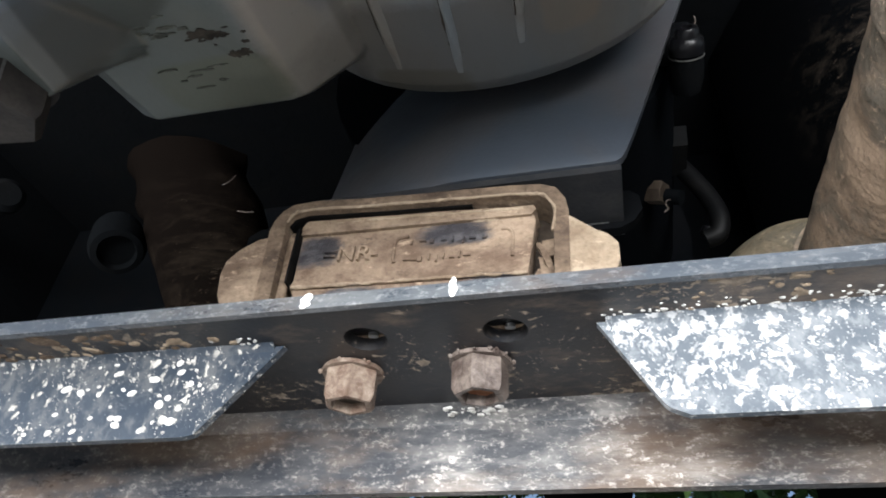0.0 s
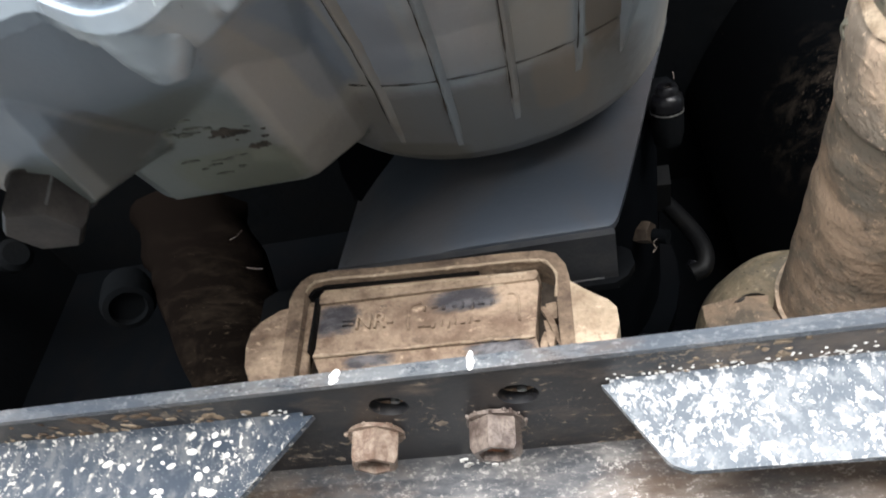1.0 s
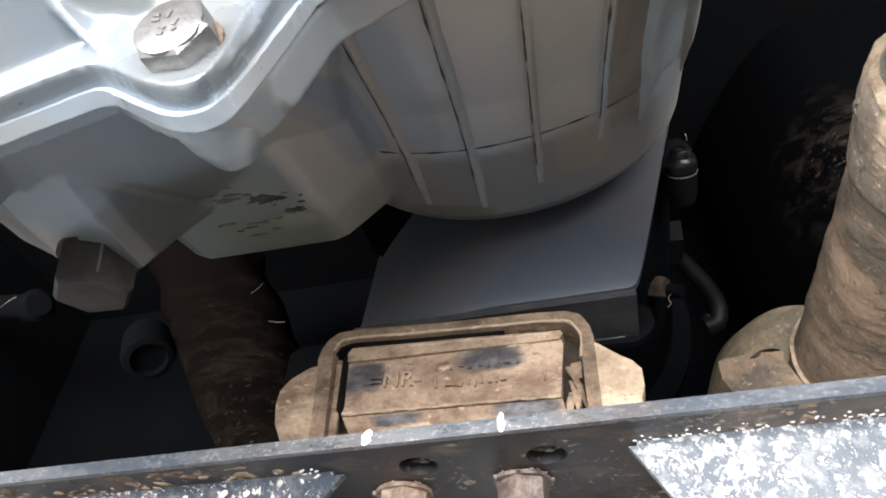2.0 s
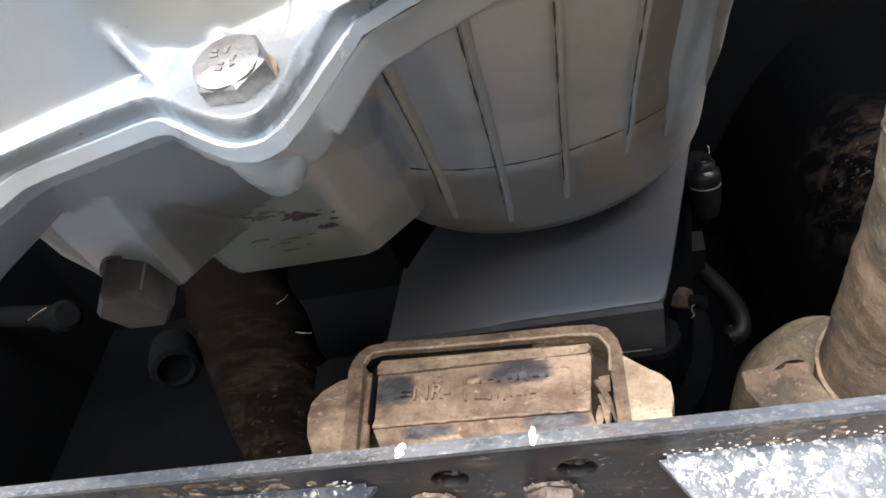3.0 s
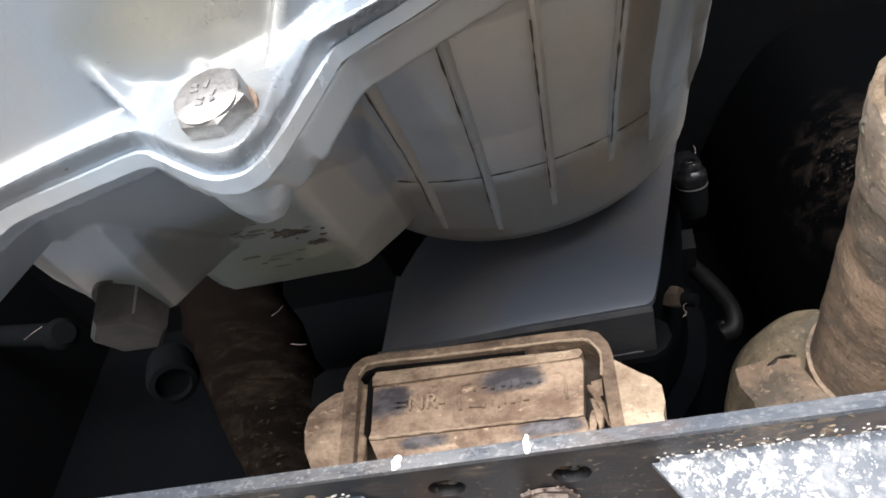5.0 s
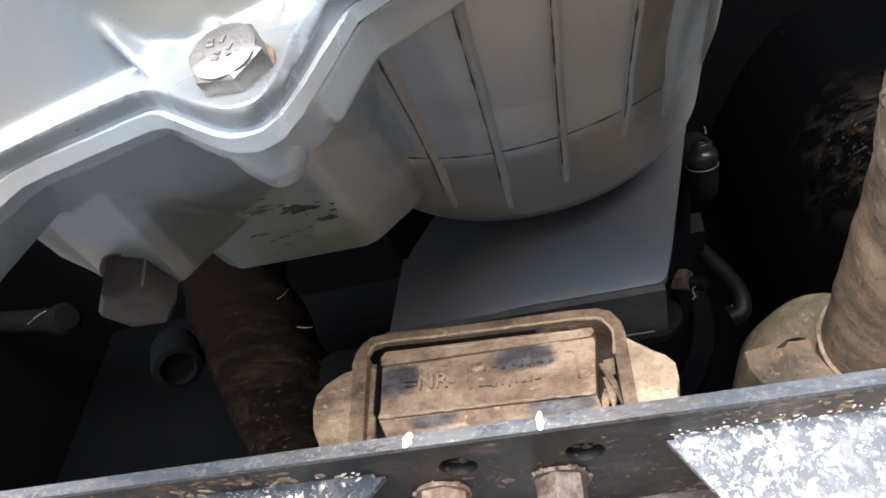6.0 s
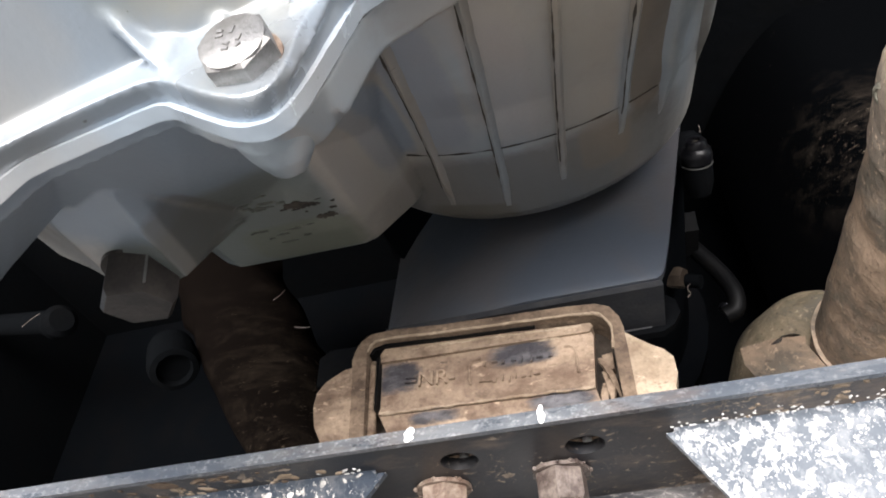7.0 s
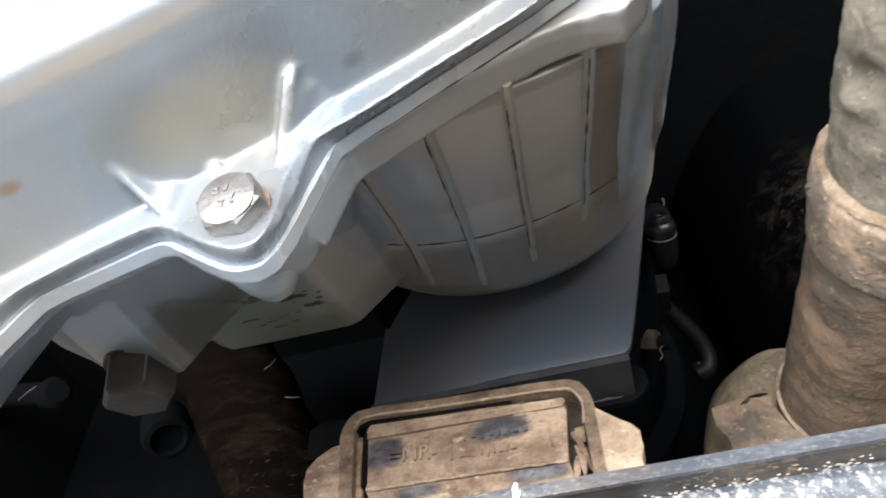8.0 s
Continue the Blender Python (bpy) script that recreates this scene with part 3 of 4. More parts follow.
# ---- bolts through the crossmember ----
TIP = (0, 0.02, -1)
for x, y, mt, tn in ((-0.0895, 0.2475, M_RUST, 0.25), (-0.0395, 0.2465, M_RUSTDARK, 0.62)):
    bolt = thing("hex_bolt", (x, y, ZP), "rusty hexagon bolt with washer under the crossmember", "bolt", "mount bolts")
    part("washer", wobble(bevel(turned((x, y, ZP - 0.0002), TIP, [(0, 0.0117), (0.0016, 0.0117)], 28), 0.0004), 0.0006, 130), mt, bolt)
    r = 0.0184 / math.sqrt(3)
    head = bevel(turned((x, y, ZP - 0.0018), TIP, [(0, r), (0.0104, r), (0.0124, r * 0.87), (0.0125, r * 0.68), (0.0085, r * 0.58)], 6, tn), 0.0006, 2, 20)
    wobble(head, 0.0003, 300)
    head_ob = part("head", head, mt, bolt)
    part("socket", wobble(turned(Vector((x, y, ZP - 0.0018)) + Vector(TIP).normalized() * 0.0096, TIP, [(-0.003, 0.0060), (-0.0006, 0.0058), (-0.0012, 0.002)], 18), 0.0004, 400), M_NUT if mt is M_RUST else M_RUSTORANGE, head_ob, "rusted hollow of the bolt head")
    rnd = random.Random(int(-x * 10000))
    bm = bmesh.new()
    for k in range(34):
        t, q = rnd.uniform(0, 2 * math.pi), rnd.uniform(0.0106, 0.0124)
        bmesh.ops.create_icosphere(bm, subdivisions=1, radius=rnd.uniform(0.0004, 0.0012), matrix=Matrix.Translation((x + q * math.cos(t), y + q * math.sin(t), ZP - rnd.uniform(0.0002, 0.0016))))
    part("rust_crust", wobble(bm, 0.0004, 600), mt, bolt, "crumbling rust round the washer")


# ---- transmission mount ----
ZM = ZP + 0.005
mount = thing("transmission_mount", (-0.063, 0.230, ZM), "dust-caked rubber transmission mount in a steel bracket", "mount")
outer = [(-0.1240, ZM), (-0.1248, 0.4846), (-0.1254, 0.4951), (-0.1241, 0.5004), (-0.1211, 0.5052), (-0.1162, 0.5082), (-0.1049, 0.5088), (-0.0772, 0.5070), (-0.0506, 0.5056), (-0.0250, 0.5048), (-0.0127, 0.5036), (-0.0070, 0.5009), (-0.0033, 0.4948), (-0.0024, 0.4888), (-0.0040, ZM)]
inner = [(-0.0090, ZM), (-0.0084, 0.4788), (-0.0072, 0.4897), (-0.0100, 0.4953), (-0.0136, 0.4979), (-0.0258, 0.4993), (-0.0510, 0.5004), (-0.0773, 0.5018), (-0.1102, 0.5037), (-0.1160, 0.5022), (-0.1183, 0.4984), (-0.1172, ZM)]
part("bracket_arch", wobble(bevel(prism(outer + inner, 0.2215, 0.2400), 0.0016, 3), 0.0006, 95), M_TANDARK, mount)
bead = [(x, 0.2214, z) for x, z in inner[1:-1]]
part("arch_bead", wobble(tube([(x + 0.0004 * (1 if x < -0.06 else -1), y, z + 0.0006) for x, y, z in bead], lambda q: 0.0006 + 0.0004 * noise.noise((q * 20, 1, 0)), 8, ease=5), 0.0004, 180), M_TANPALE, mount, "pale rolled edge of the arch")
left_ear = [(-0.1330, ZM), (-0.1385, 0.4580), (-0.1413, 0.4654), (-0.1423, 0.4751), (-0.1418, 0.4815), (-0.1374, 0.4872), (-0.1294, 0.4913), (-0.1225, 0.4930), (-0.1215, ZM)]
right_ear = [(0.0112, ZM), (0.0119, 0.4584), (0.0133, 0.4637), (0.0140, 0.4718), (0.0108, 0.4760), (0.0063, 0.4788), (-0.0030, 0.4868), (-0.0075, 0.4860), (-0.0088, ZM)]
# left ear in the tan mix, right ear in the paler mix
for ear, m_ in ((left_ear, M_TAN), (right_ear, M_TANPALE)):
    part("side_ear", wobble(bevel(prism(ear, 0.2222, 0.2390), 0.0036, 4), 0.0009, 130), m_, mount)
rubber = [(-0.1137, 0.4692), (-0.1128, 0.4730), (-0.1130, 0.4949), (-0.1120, 0.4972), (-0.0790, 0.4974), (-0.0525, 0.4968), (-0.0271, 0.4953), (-0.0165, 0.4945), (-0.0155, 0.4917), (-0.0191, 0.4664)]
rubber_ob = part("rubber_block", wobble(bevel(prism(rubber, 0.2280, 0.2385), 0.0010, 2), 0.00035, 170), M_MOUNT, mount)
shelf = [(-0.1130, 0.4950), (-0.0170, 0.4928), (-0.0151, 0.4952), (-0.0164, 0.4972), (-0.0266, 0.4980), (-0.0522, 0.4993), (-0.0789, 0.5006), (-0.1110, 0.5020), (-0.1138, 0.5000)]
part("dust_shelf", wobble(bevel(prism(shelf, 0.2264, 0.2380), 0.0013, 3), 0.0008, 190), M_TAN, mount, "packed dust above the rubber")
foot = [[(x, y + dy, z) for x, y, z in ((-0.1139, 0.2292, 0.4696), (-0.0189, 0.2292, 0.4668), (-0.0172, 0.2312, 0.4590), (-0.0175, 0.2312, ZM), (-0.1085, 0.2312, ZM), (-0.1098, 0.2312, 0.4605))] for dy in (0, 0.008)]
part("rubber_skirt", wobble(bevel(loft(foot), 0.0008), 0.0004, 150), M_MOUNT, mount)
for line, thick in (([(-0.1134, 0.2281, 0.4696), (-0.085, 0.2280, 0.4688), (-0.050, 0.2280, 0.4677), (-0.0195, 0.2281, 0.4668)], 0.0008), ([(-0.1105, 0.2266, 0.5000), (-0.079, 0.2264, 0.4990), (-0.052, 0.2264, 0.4978), (-0.020, 0.2266, 0.4964)], 0.0007), ([(-0.1125, 0.2282, 0.4968), (-0.079, 0.2281, 0.4953), (-0.030, 0.2281, 0.4936)], 0.0006)):
    part("dust_ridge", wobble(tube(line, lambda q, thick=thick: thick * max(0.2, 0.75 + 0.9 * noise.noise((q * 17, thick * 9000, 0))), 8, ease=14), 0.0005, 260), M_TANPALE, mount, "pale ridge of caked dust")
part("inner_post", wobble(turned((-0.1166, 0.2276, ZM), (0, 0, 1), [(0, 0.0022), (0.030, 0.0021), (0.048, 0.0022), (0.0495, 0.0016)], 14), 0.0006, 160), M_TAN, mount, "dusty post beside the rubber")
# dark web stands in for the shade in the side gaps
part("rear_web", wobble(bevel(block(-0.1195, -0.0060, 0.2370, 0.2395, ZM, 0.5010), 0.0008), 0.0005, 120), M_NUT, mount)
# black strips laid where shade falls between arch and rubber
for strip in ([(-0.1165, 0.4985), (-0.1150, 0.5012), (-0.1100, 0.5024), (-0.0773, 0.5005), (-0.0400, 0.4988), (-0.0400, 0.4996), (-0.0773, 0.5016), (-0.1102, 0.5036), (-0.1162, 0.5022), (-0.1182, 0.4986)], [(-0.1136, 0.4700), (-0.1144, 0.4700), (-0.1142, 0.4960), (-0.1129, 0.4975)]):
    part("gap_shade", wobble(prism(strip, 0.2242, 0.2300), 0.0003, 200), M_HOSE, mount, "dark strip for the shade in the gap round the rubber")
part("slot_lump", wobble(bevel(block(-0.0140, -0.0090, 0.2315, 0.2368, 0.4760, 0.4836), 0.0015, 3), 0.0012, 200), M_TAN, mount, "packed mud in the gap")


def on_rubber(x, z, up=0.0002):
    return Vector((x, 0.2280 - up, z))


SLANT = Matrix.Rotation(radians(3.4), 4, "Y")
lettering("raised_letters", "=NR-", 0.0104, Matrix.Translation(on_rubber(-0.0897, 0.4828, 0.0004)) @ SLANT @ Matrix.Rotation(radians(90), 4, "X"), 0.0012, M_MOUNT, rubber_ob)
def raised_line(points):
    part("raised_mark", tube([on_rubber(x, z, 0.0004) for x, z in points], 0.00075, 6, ease=3), M_MOUNT, rubber_ob)


raised_line([(-0.0660, 0.4893), (-0.0695, 0.4890), (-0.0714, 0.4872), (-0.0716, 0.4830), (-0.0718, 0.4790), (-0.0712, 0.4768)])
raised_line([(-0.0290, 0.4882), (-0.0268, 0.4884), (-0.0247, 0.4866), (-0.0243, 0.4824), (-0.0246, 0.4785), (-0.0245, 0.4745)])
rnd = random.Random(12)
for row, z0, xs in ((0, 0.4862, (-0.0645, -0.0600, -0.0562, -0.0515, -0.0478, -0.0436, -0.0400, -0.0352)), (1, 0.4780, (-0.0660, -0.0632, -0.0606, -0.0570, -0.0540, -0.0512, -0.0478, -0.0450, -0.0420))):
    for x in xs:
        zc, (h, w) = z0 - 0.058 * (x + 0.0645) + rnd.uniform(-0.0008, 0.0008), rnd.choice(((0.0030, 0.0008), (0.0009, 0.0026), (0.0022, 0.0016), (0.0008, 0.0020), (0.0026, 0.0007)))
        b = block(-w / 2, w / 2, -0.0006, 0.0006, -h / 2, h / 2)
        b.transform(Matrix.Translation(on_rubber(x, zc, 0.0006)) @ SLANT)
        part("raised_mark", bevel(b, 0.0002, 1), M_MOUNT, rubber_ob, smooth=0)
for k, (xa, za, xb, zb, w) in enumerate([(-0.0152, 0.4800, -0.0098, 0.4600, 0.0018), (-0.0158, 0.4740, -0.0120, 0.4570, 0.0022), (-0.0165, 0.4690, -0.0140, 0.4540, 0.0020)]):
    rows = []
    for i in range(9):
        q = i / 8
        x, z = xa + (xb - xa) * q + (0.0012 + 0.0006 * k) * math.sin(3 * q + k), za + (zb - za) * q
        y = 0.2285 + 0.0008 * k - 0.0020 * math.sin(math.pi * q) + 0.0006 * noise.noise((q * 9, k, 0))
        ww = w * (0.35 + math.sin(math.pi * min(1, q + 0.15)) ** 0.5 if q < 0.85 else 0.45)
        rows.append([(x - ww / 2, y, z), (x + ww / 2, y + 0.0006, z + 0.0004), (x + ww / 2, y + 0.0022, z), (x - ww / 2, y + 0.0020, z)])
    part("torn_flap", wobble(loft(rows), 0.0011, 210), M_TAN, mount, "torn flap of rubber")

# ---- gearbox bracket behind the mount ----
bracket = thing("gearbox_bracket", (-0.045, 0.24, 0.495), "satin dark grey folded steel gearbox bracket", "bracket")
def plate_rows(y0):
    rows = []
    for k in range(25):
        q = k / 24
        row = []
        for z in (0.513, 0.5142, 0.518, 0.535, 0.60, 0.72):
            right = float(np.interp(z, (0.513, 0.5142, 0.518, 0.535, 0.72), (0.0165, 0.0190, 0.0210, 0.0265, 0.080)))
            x = -0.122 + (right + 0.122) * q
            # left part curves back to darken it, shade put into the shape
            bend = 0.030 * max(0.0, 0.6 - q) ** 2 / 0.36
            row.append((x, y0 + bend + 0.25 * (z - 0.5125) + 0.0012 * max(0.0, (0.516 - z) / 0.003) ** 2, z))
        rows.append(row)
    return rows


bm = bmesh.new()
sheets = [[[bm.verts.new(p) for p in row] for row in plate_rows(y0)] for y0 in (0.2225, 0.2262)]
for sheet in sheets:
    for a, b in zip(sheet, sheet[1:]):
        for k in range(5):
            bm.faces.new((a[k], b[k], b[k + 1], a[k + 1]))
rim = [[r[0] for r in sh] + sh[-1][1:] + [r[5] for r in sh[-2::-1]] + sh[0][4:0:-1] for sh in sheets]
for k in range(len(rim[0])):
    n = (k + 1) % len(rim[0])
    bm.faces.new((rim[0][k], rim[0][n], rim[1][n], rim[1][k]))
part("face_plate", bm, M_PLATE, bracket)
part("lower_fold", block(-0.111, 0.0185, 0.2255, 0.266, 0.5098, 0.513, 0.0012), M_FOLD, bracket)
strap = [(-0.160, 0.5075), (0.0168, 0.5067), (0.0226, 0.5098), (0.0268, 0.5160), (0.0262, 0.5235), (0.0225, 0.5270), (-0.154, 0.5290), (-0.160, 0.5250)]
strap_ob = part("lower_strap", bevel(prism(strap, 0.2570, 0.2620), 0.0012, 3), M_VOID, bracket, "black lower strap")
# bright sliver and dark block stand in for light and shade in the slot
part("slot_glint", bevel(block(-0.0060, 0.0122, 0.2562, 0.2572, 0.5097, 0.5111), 0.0003), M_BRIGHT, strap_ob, "bright sliver for the light at the slot")
part("slot", bevel(block(0.0080, 0.0165, 0.2562, 0.2572, 0.5112, 0.5140), 0.0005), M_VOID, strap_ob)

# ---- ribbed bell housing ----
XC = -0.032
CONE = [(0.060, 0.5006, 0.149), (0.073, 0.5065, 0.146), (0.130, 0.5335, 0.125), (0.1565, 0.5430, 0.118), (0.1580, 0.5442, 0.1168), (0.175, 0.5485, 0.1125), (0.195, 0.5535, 0.108), (0.2105, 0.5570, 0.105), (0.2185, 0.5620, 0.100), (0.2245, 0.574, 0.088), (0.2270, 0.605, 0.056)]


def cone_z(x, y):
    ys = [c[0] for c in CONE]
    zb, r = np.interp(y, ys, [c[1] for c in CONE]), np.interp(y, ys, [c[2] for c in CONE])
    return zb + r - math.sqrt(max(r * r - (x - XC) ** 2, 1e-6))


housing = thing("bell_housing", (-0.07, 0.12, 0.49), "silver-grey painted cast bell housing with long ribs", "gearbox housing")


def squeeze(x, y):
    """The right-hand side of the housing stands steeper than the left."""
    room = np.interp(y, (0.05, 0.12, 0.22), (0.042, 0.060, 0.085))
    return x if x < 0.015 else 0.015 + room * math.tanh((x - 0.015) / room)


bm = loft([[(squeeze(XC + r * math.sin(t), y), y, zb + r - r * math.cos(t)) for t in (2 * math.pi * k / 72 for k in range(72))] for y, zb, r in CONE])
# lower wall behind the flange, side bulge, leg
low = [[(-0.155, 0.460), (-0.141, 0.4625), (-0.108, 0.4665), (-0.084, 0.474), (-0.062, 0.490), (-0.050, 0.60), (-0.22, 0.60), (-0.20, 0.478)],
       [(-0.215, 0.520), (-0.190, 0.512), (-0.160, 0.512), (-0.115, 0.524), (-0.085, 0.540), (-0.060, 0.60), (-0.24, 0.60), (-0.235, 0.54)]]
loft([[(x, y, z) for x, z in s] for y, s in ((0.057, low[0]), (0.135, low[1]))], bm=bm)
bulge = [(-0.206, 0.566), (-0.180, 0.541), (-0.172, 0.5365), (-0.109, 0.5355), (-0.103, 0.5375), (-0.084, 0.556), (-0.060, 0.62), (-0.206, 0.64)]
loft([[(x + dx, y, z + dz) for x, z in bulge] for y, dx, dz in ((0.075, 0.006, -0.037), (0.188, 0, 0), (0.196, -0.002, 0.012))], bm=bm)
leg = [[(-0.146, 0.452), (-0.1530, 0.440), (-0.171, 0.404), (-0.25, 0.404), (-0.25, 0.52), (-0.15, 0.52)],
       [(-0.170, 0.488), (-0.181, 0.459), (-0.186, 0.440), (-0.25, 0.440), (-0.25, 0.52), (-0.165, 0.52)]]
loft([[(x, y, z) for x, z in s] for y, s in ((0.0560, leg[0]), (0.090, leg[1]))], bm=bm)
# boss round the plug bolt and boss behind the flange bolt
knuckle = []
for x, yf, zf, yb, zb in ((-0.228, 0.112, 0.5150, 0.140, 0.5180), (-0.207, 0.110, 0.5020, 0.140, 0.5050), (-0.195, 0.108, 0.4935, 0.140, 0.4965), (-0.185, 0.106, 0.4860, 0.138, 0.4880), (-0.172, 0.105, 0.4835, 0.137, 0.4850), (-0.160, 0.106, 0.4815, 0.134, 0.4830), (-0.1525, 0.110, 0.4795, 0.131, 0.4810), (-0.1490, 0.114, 0.4850, 0.131, 0.4860), (-0.1465, 0.117, 0.5010, 0.132, 0.5020), (-0.1430, 0.118, 0.5180, 0.133, 0.5190)):
    knuckle.append([(x, 0.074, 0.534), (x, yf - 0.022, zf + 0.0005), (x, yf, zf), (x, yb, zb), (x, 0.154, 0.534)])
loft(knuckle, bm=bm)
turned((-0.0785, 0.054, 0.4545), (-0.16, 1, 0.05), [(0, 0.0118), (0.006, 0.0112), (0.013, 0.0088), (0.0205, 0.0050)], 28, bm=bm)
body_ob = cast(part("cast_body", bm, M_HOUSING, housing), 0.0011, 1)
for k, (xr, y0, y1) in enumerate([(-0.091, 0.064, 0.175), (-0.0665, 0.056, 0.200), (-0.0395, 0.052, 0.203), (-0.0125, 0.0575, 0.192), (0.0145, 0.050, 0.176)]):
    rows = []
    for i in range(25):
        y = y0 + (y1 - y0) * i / 24
        x = xr - 0.06 * (y - 0.157)
        nx, nz = (x - XC) / 0.12, -math.sqrt(1 - ((x - XC) / 0.12) ** 2)
        c = Vector((x, y, cone_z(x, y)))
        out, side = Vector((nx, 0.25, nz)).normalized(), Vector((-nz, 0, nx))
        h = 0.0025 * min(1, (24 - i) / 4 + 0.1)
        rows.append([c - side * 0.0026 - out * 0.002, c - side * 0.0012 + out * h * 0.75, c + out * h, c + side * 0.0012 + out * h * 0.75, c + side * 0.0032 - out * 0.002])
    rib_ob = part("rib", wobble(loft(rows), 0.0004, 160), M_RIB, housing)
    if k in (1, 2, 3, 4):
        crack = [r[1] + (r[1] - r[3]) * 0.12 for r in rows[2:22]]
        part("rib_crack", tube(crack, lambda s, k=k: 0.0007 * max(0.06, noise.noise((s * 14, k, 0)) + 0.40), 5, ease=2), M_SEAL, rib_ob, "dark crack along a rib")

for path in ([(0.052, 0.0405), (0.090, 0.0388), (0.150, 0.0364), (0.180, 0.0322)], [(0.056, 0.0650), (0.110, 0.0625), (0.150, 0.0615), (0.178, 0.0600)]):
    rows = []
    for i in range(31):
        y = path[0][0] + (path[-1][0] - path[0][0]) * i / 30
        u = float(np.interp(y, [q[0] for q in path], [q[1] for q in path]))
        w = 0.0050 * min(1.0, (30.5 - i) / 11) ** 0.8
        h = 0.0030 * min(1.0, (30.5 - i) / 5)
        row = []
        for q, up in ((-1.35, -0.002), (-0.95, 0.55 * h), (-0.6, h), (0.5, h), (0.9, 0.5 * h), (1.35, -0.002)):
            a = u + w * q
            p = Vector((squeeze(a, y), y, cone_z(a, y)))
            along = Vector((squeeze(a + 0.002, y), y, cone_z(a + 0.002, y))) - p
            row.append(p + Vector((along.z, 0, -along.x)).normalized() * up)
        rows.append(row)
    part("broad_rib", wobble(loft(rows), 0.0004, 120), M_RIB, housing, "broad rounded rib at the edge of the housing")

seam = [(x, 0.1568, cone_z(x, 0.1568) - 0.0003) for x in np.linspace(-0.088, 0.030, 24)]
part("casting_seam", tube(seam, lambda q: 0.00045 * max(0.2, 0.5 + noise.noise((q * 16, 2, 0))), 6, ease=3), M_SEAL, body_ob, "dark casting seam")


def stain(x, y, rx, ry, seed, material):
    """A thin black oil stain with a ragged outline under the side bulge."""
    rnd = random.Random(seed)
    ring = []
    for k in range(22):
        t = 2 * math.pi * k / 22
        q = rnd.uniform(0.55, 1.1)
        ring.append((x + rx * q * math.cos(t), y + ry * q * math.sin(t)))
    slope = 0.037 / 0.113
    part("oil_stain", loft([[(px, py, 0.5362 - slope * (0.188 - py) - dz) for px, py in ring] for dz in (-0.001, 0.0008)]), material, body_ob, "dark oil stain", 0)


for n, (sx, sy, rx, ry) in enumerate([(-0.1215, 0.1440, 0.0055, 0.0030), (-0.1155, 0.1455, 0.0040, 0.0018), (-0.1150, 0.1565, 0.0030, 0.0022), (-0.1115, 0.1562, 0.0030, 0.0024)]):
    stain(sx, sy, rx, ry, 24 + n, M_SEAL)
rnd = random.Random(77)
for n in range(16):
    stain(rnd.gauss(-0.142, 0.0065), rnd.gauss(0.1385, 0.0028), rnd.uniform(0.0015, 0.0050), rnd.uniform(0.0003, 0.0010), 60 + n, M_SMEAR)
for n in range(9):
    stain(rnd.gauss(-0.1190, 0.0050), rnd.gauss(0.1450, 0.0030), rnd.uniform(0.0006, 0.0022), rnd.uniform(0.0003, 0.0012), 90 + n, M_SEAL)
for n in range(8):
    stain(rnd.uniform(-0.150, -0.118), rnd.uniform(0.158, 0.172), rnd.uniform(0.0015, 0.0050), rnd.uniform(0.0003, 0.0008), 110 + n, M_SMEAR)

# ---- engine-side casing with its flange ----
casing = thing("flywheel_casing", (-0.06, 0.02, 0.44), "pale grey cast engine casing with a bolted flange", "engine casing")


def tilt_y(x):
    return -0.13 * max(0.0, x + 0.06)


def slab(profile, y0, y1, bm=None, rise=0.0):
    return loft([[(x, y + tilt_y(x), z + up) for x, z in profile] for y, up in ((y0, 0.0), (y1, rise))], bm=bm)


# outlines, in x and z: front edge of the flange and the thin bolted lip behind it, side by side
FLANGE = [(-0.176, 0.398, -0.172, 0.390), (-0.158, 0.420, -0.158, 0.414), (-0.1440, 0.4385, -0.1440, 0.4360), (-0.1385, 0.4435, -0.1395, 0.4435), (-0.1353, 0.4453, -0.1360, 0.4475),
          (-0.1203, 0.4519, -0.1225, 0.4512), (-0.1110, 0.4547, -0.1120, 0.4545), (-0.1023, 0.4570, -0.1031, 0.4570), (-0.0950, 0.4527, -0.0955, 0.4505), (-0.0865, 0.4455, -0.0860, 0.4428),
          (-0.0772, 0.4397, -0.0795, 0.4388), (-0.0716, 0.4389, -0.0740, 0.4379), (-0.0678, 0.4430, -0.0698, 0.4397), (-0.0661, 0.4505, -0.0664, 0.4460), (-0.0657, 0.4600, -0.0637, 0.4540),
          (-0.0637, 0.4690, -0.0605, 0.4650), (-0.0605, 0.4746, -0.0565, 0.4765), (-0.0573, 0.4767, -0.0545, 0.4806), (-0.0443, 0.4794, -0.0380, 0.4870), (-0.0200, 0.4888, -0.0200, 0.4942),
          (0.0086, 0.4985, 0.0010, 0.5022), (0.022, 0.5100, 0.0140, 0.5090), (0.034, 0.530, 0.034, 0.5180), (0.040, 0.56, 0.046, 0.540), (0.040, 0.745, 0.050, 0.745), (-0.254, 0.745, -0.254, 0.745), (-0.254, 0.408, -0.254, 0.400)]
STEP = [(a, b) for a, b, c, d in FLANGE]
LIP = [(c, d) for a, b, c, d in FLANGE]
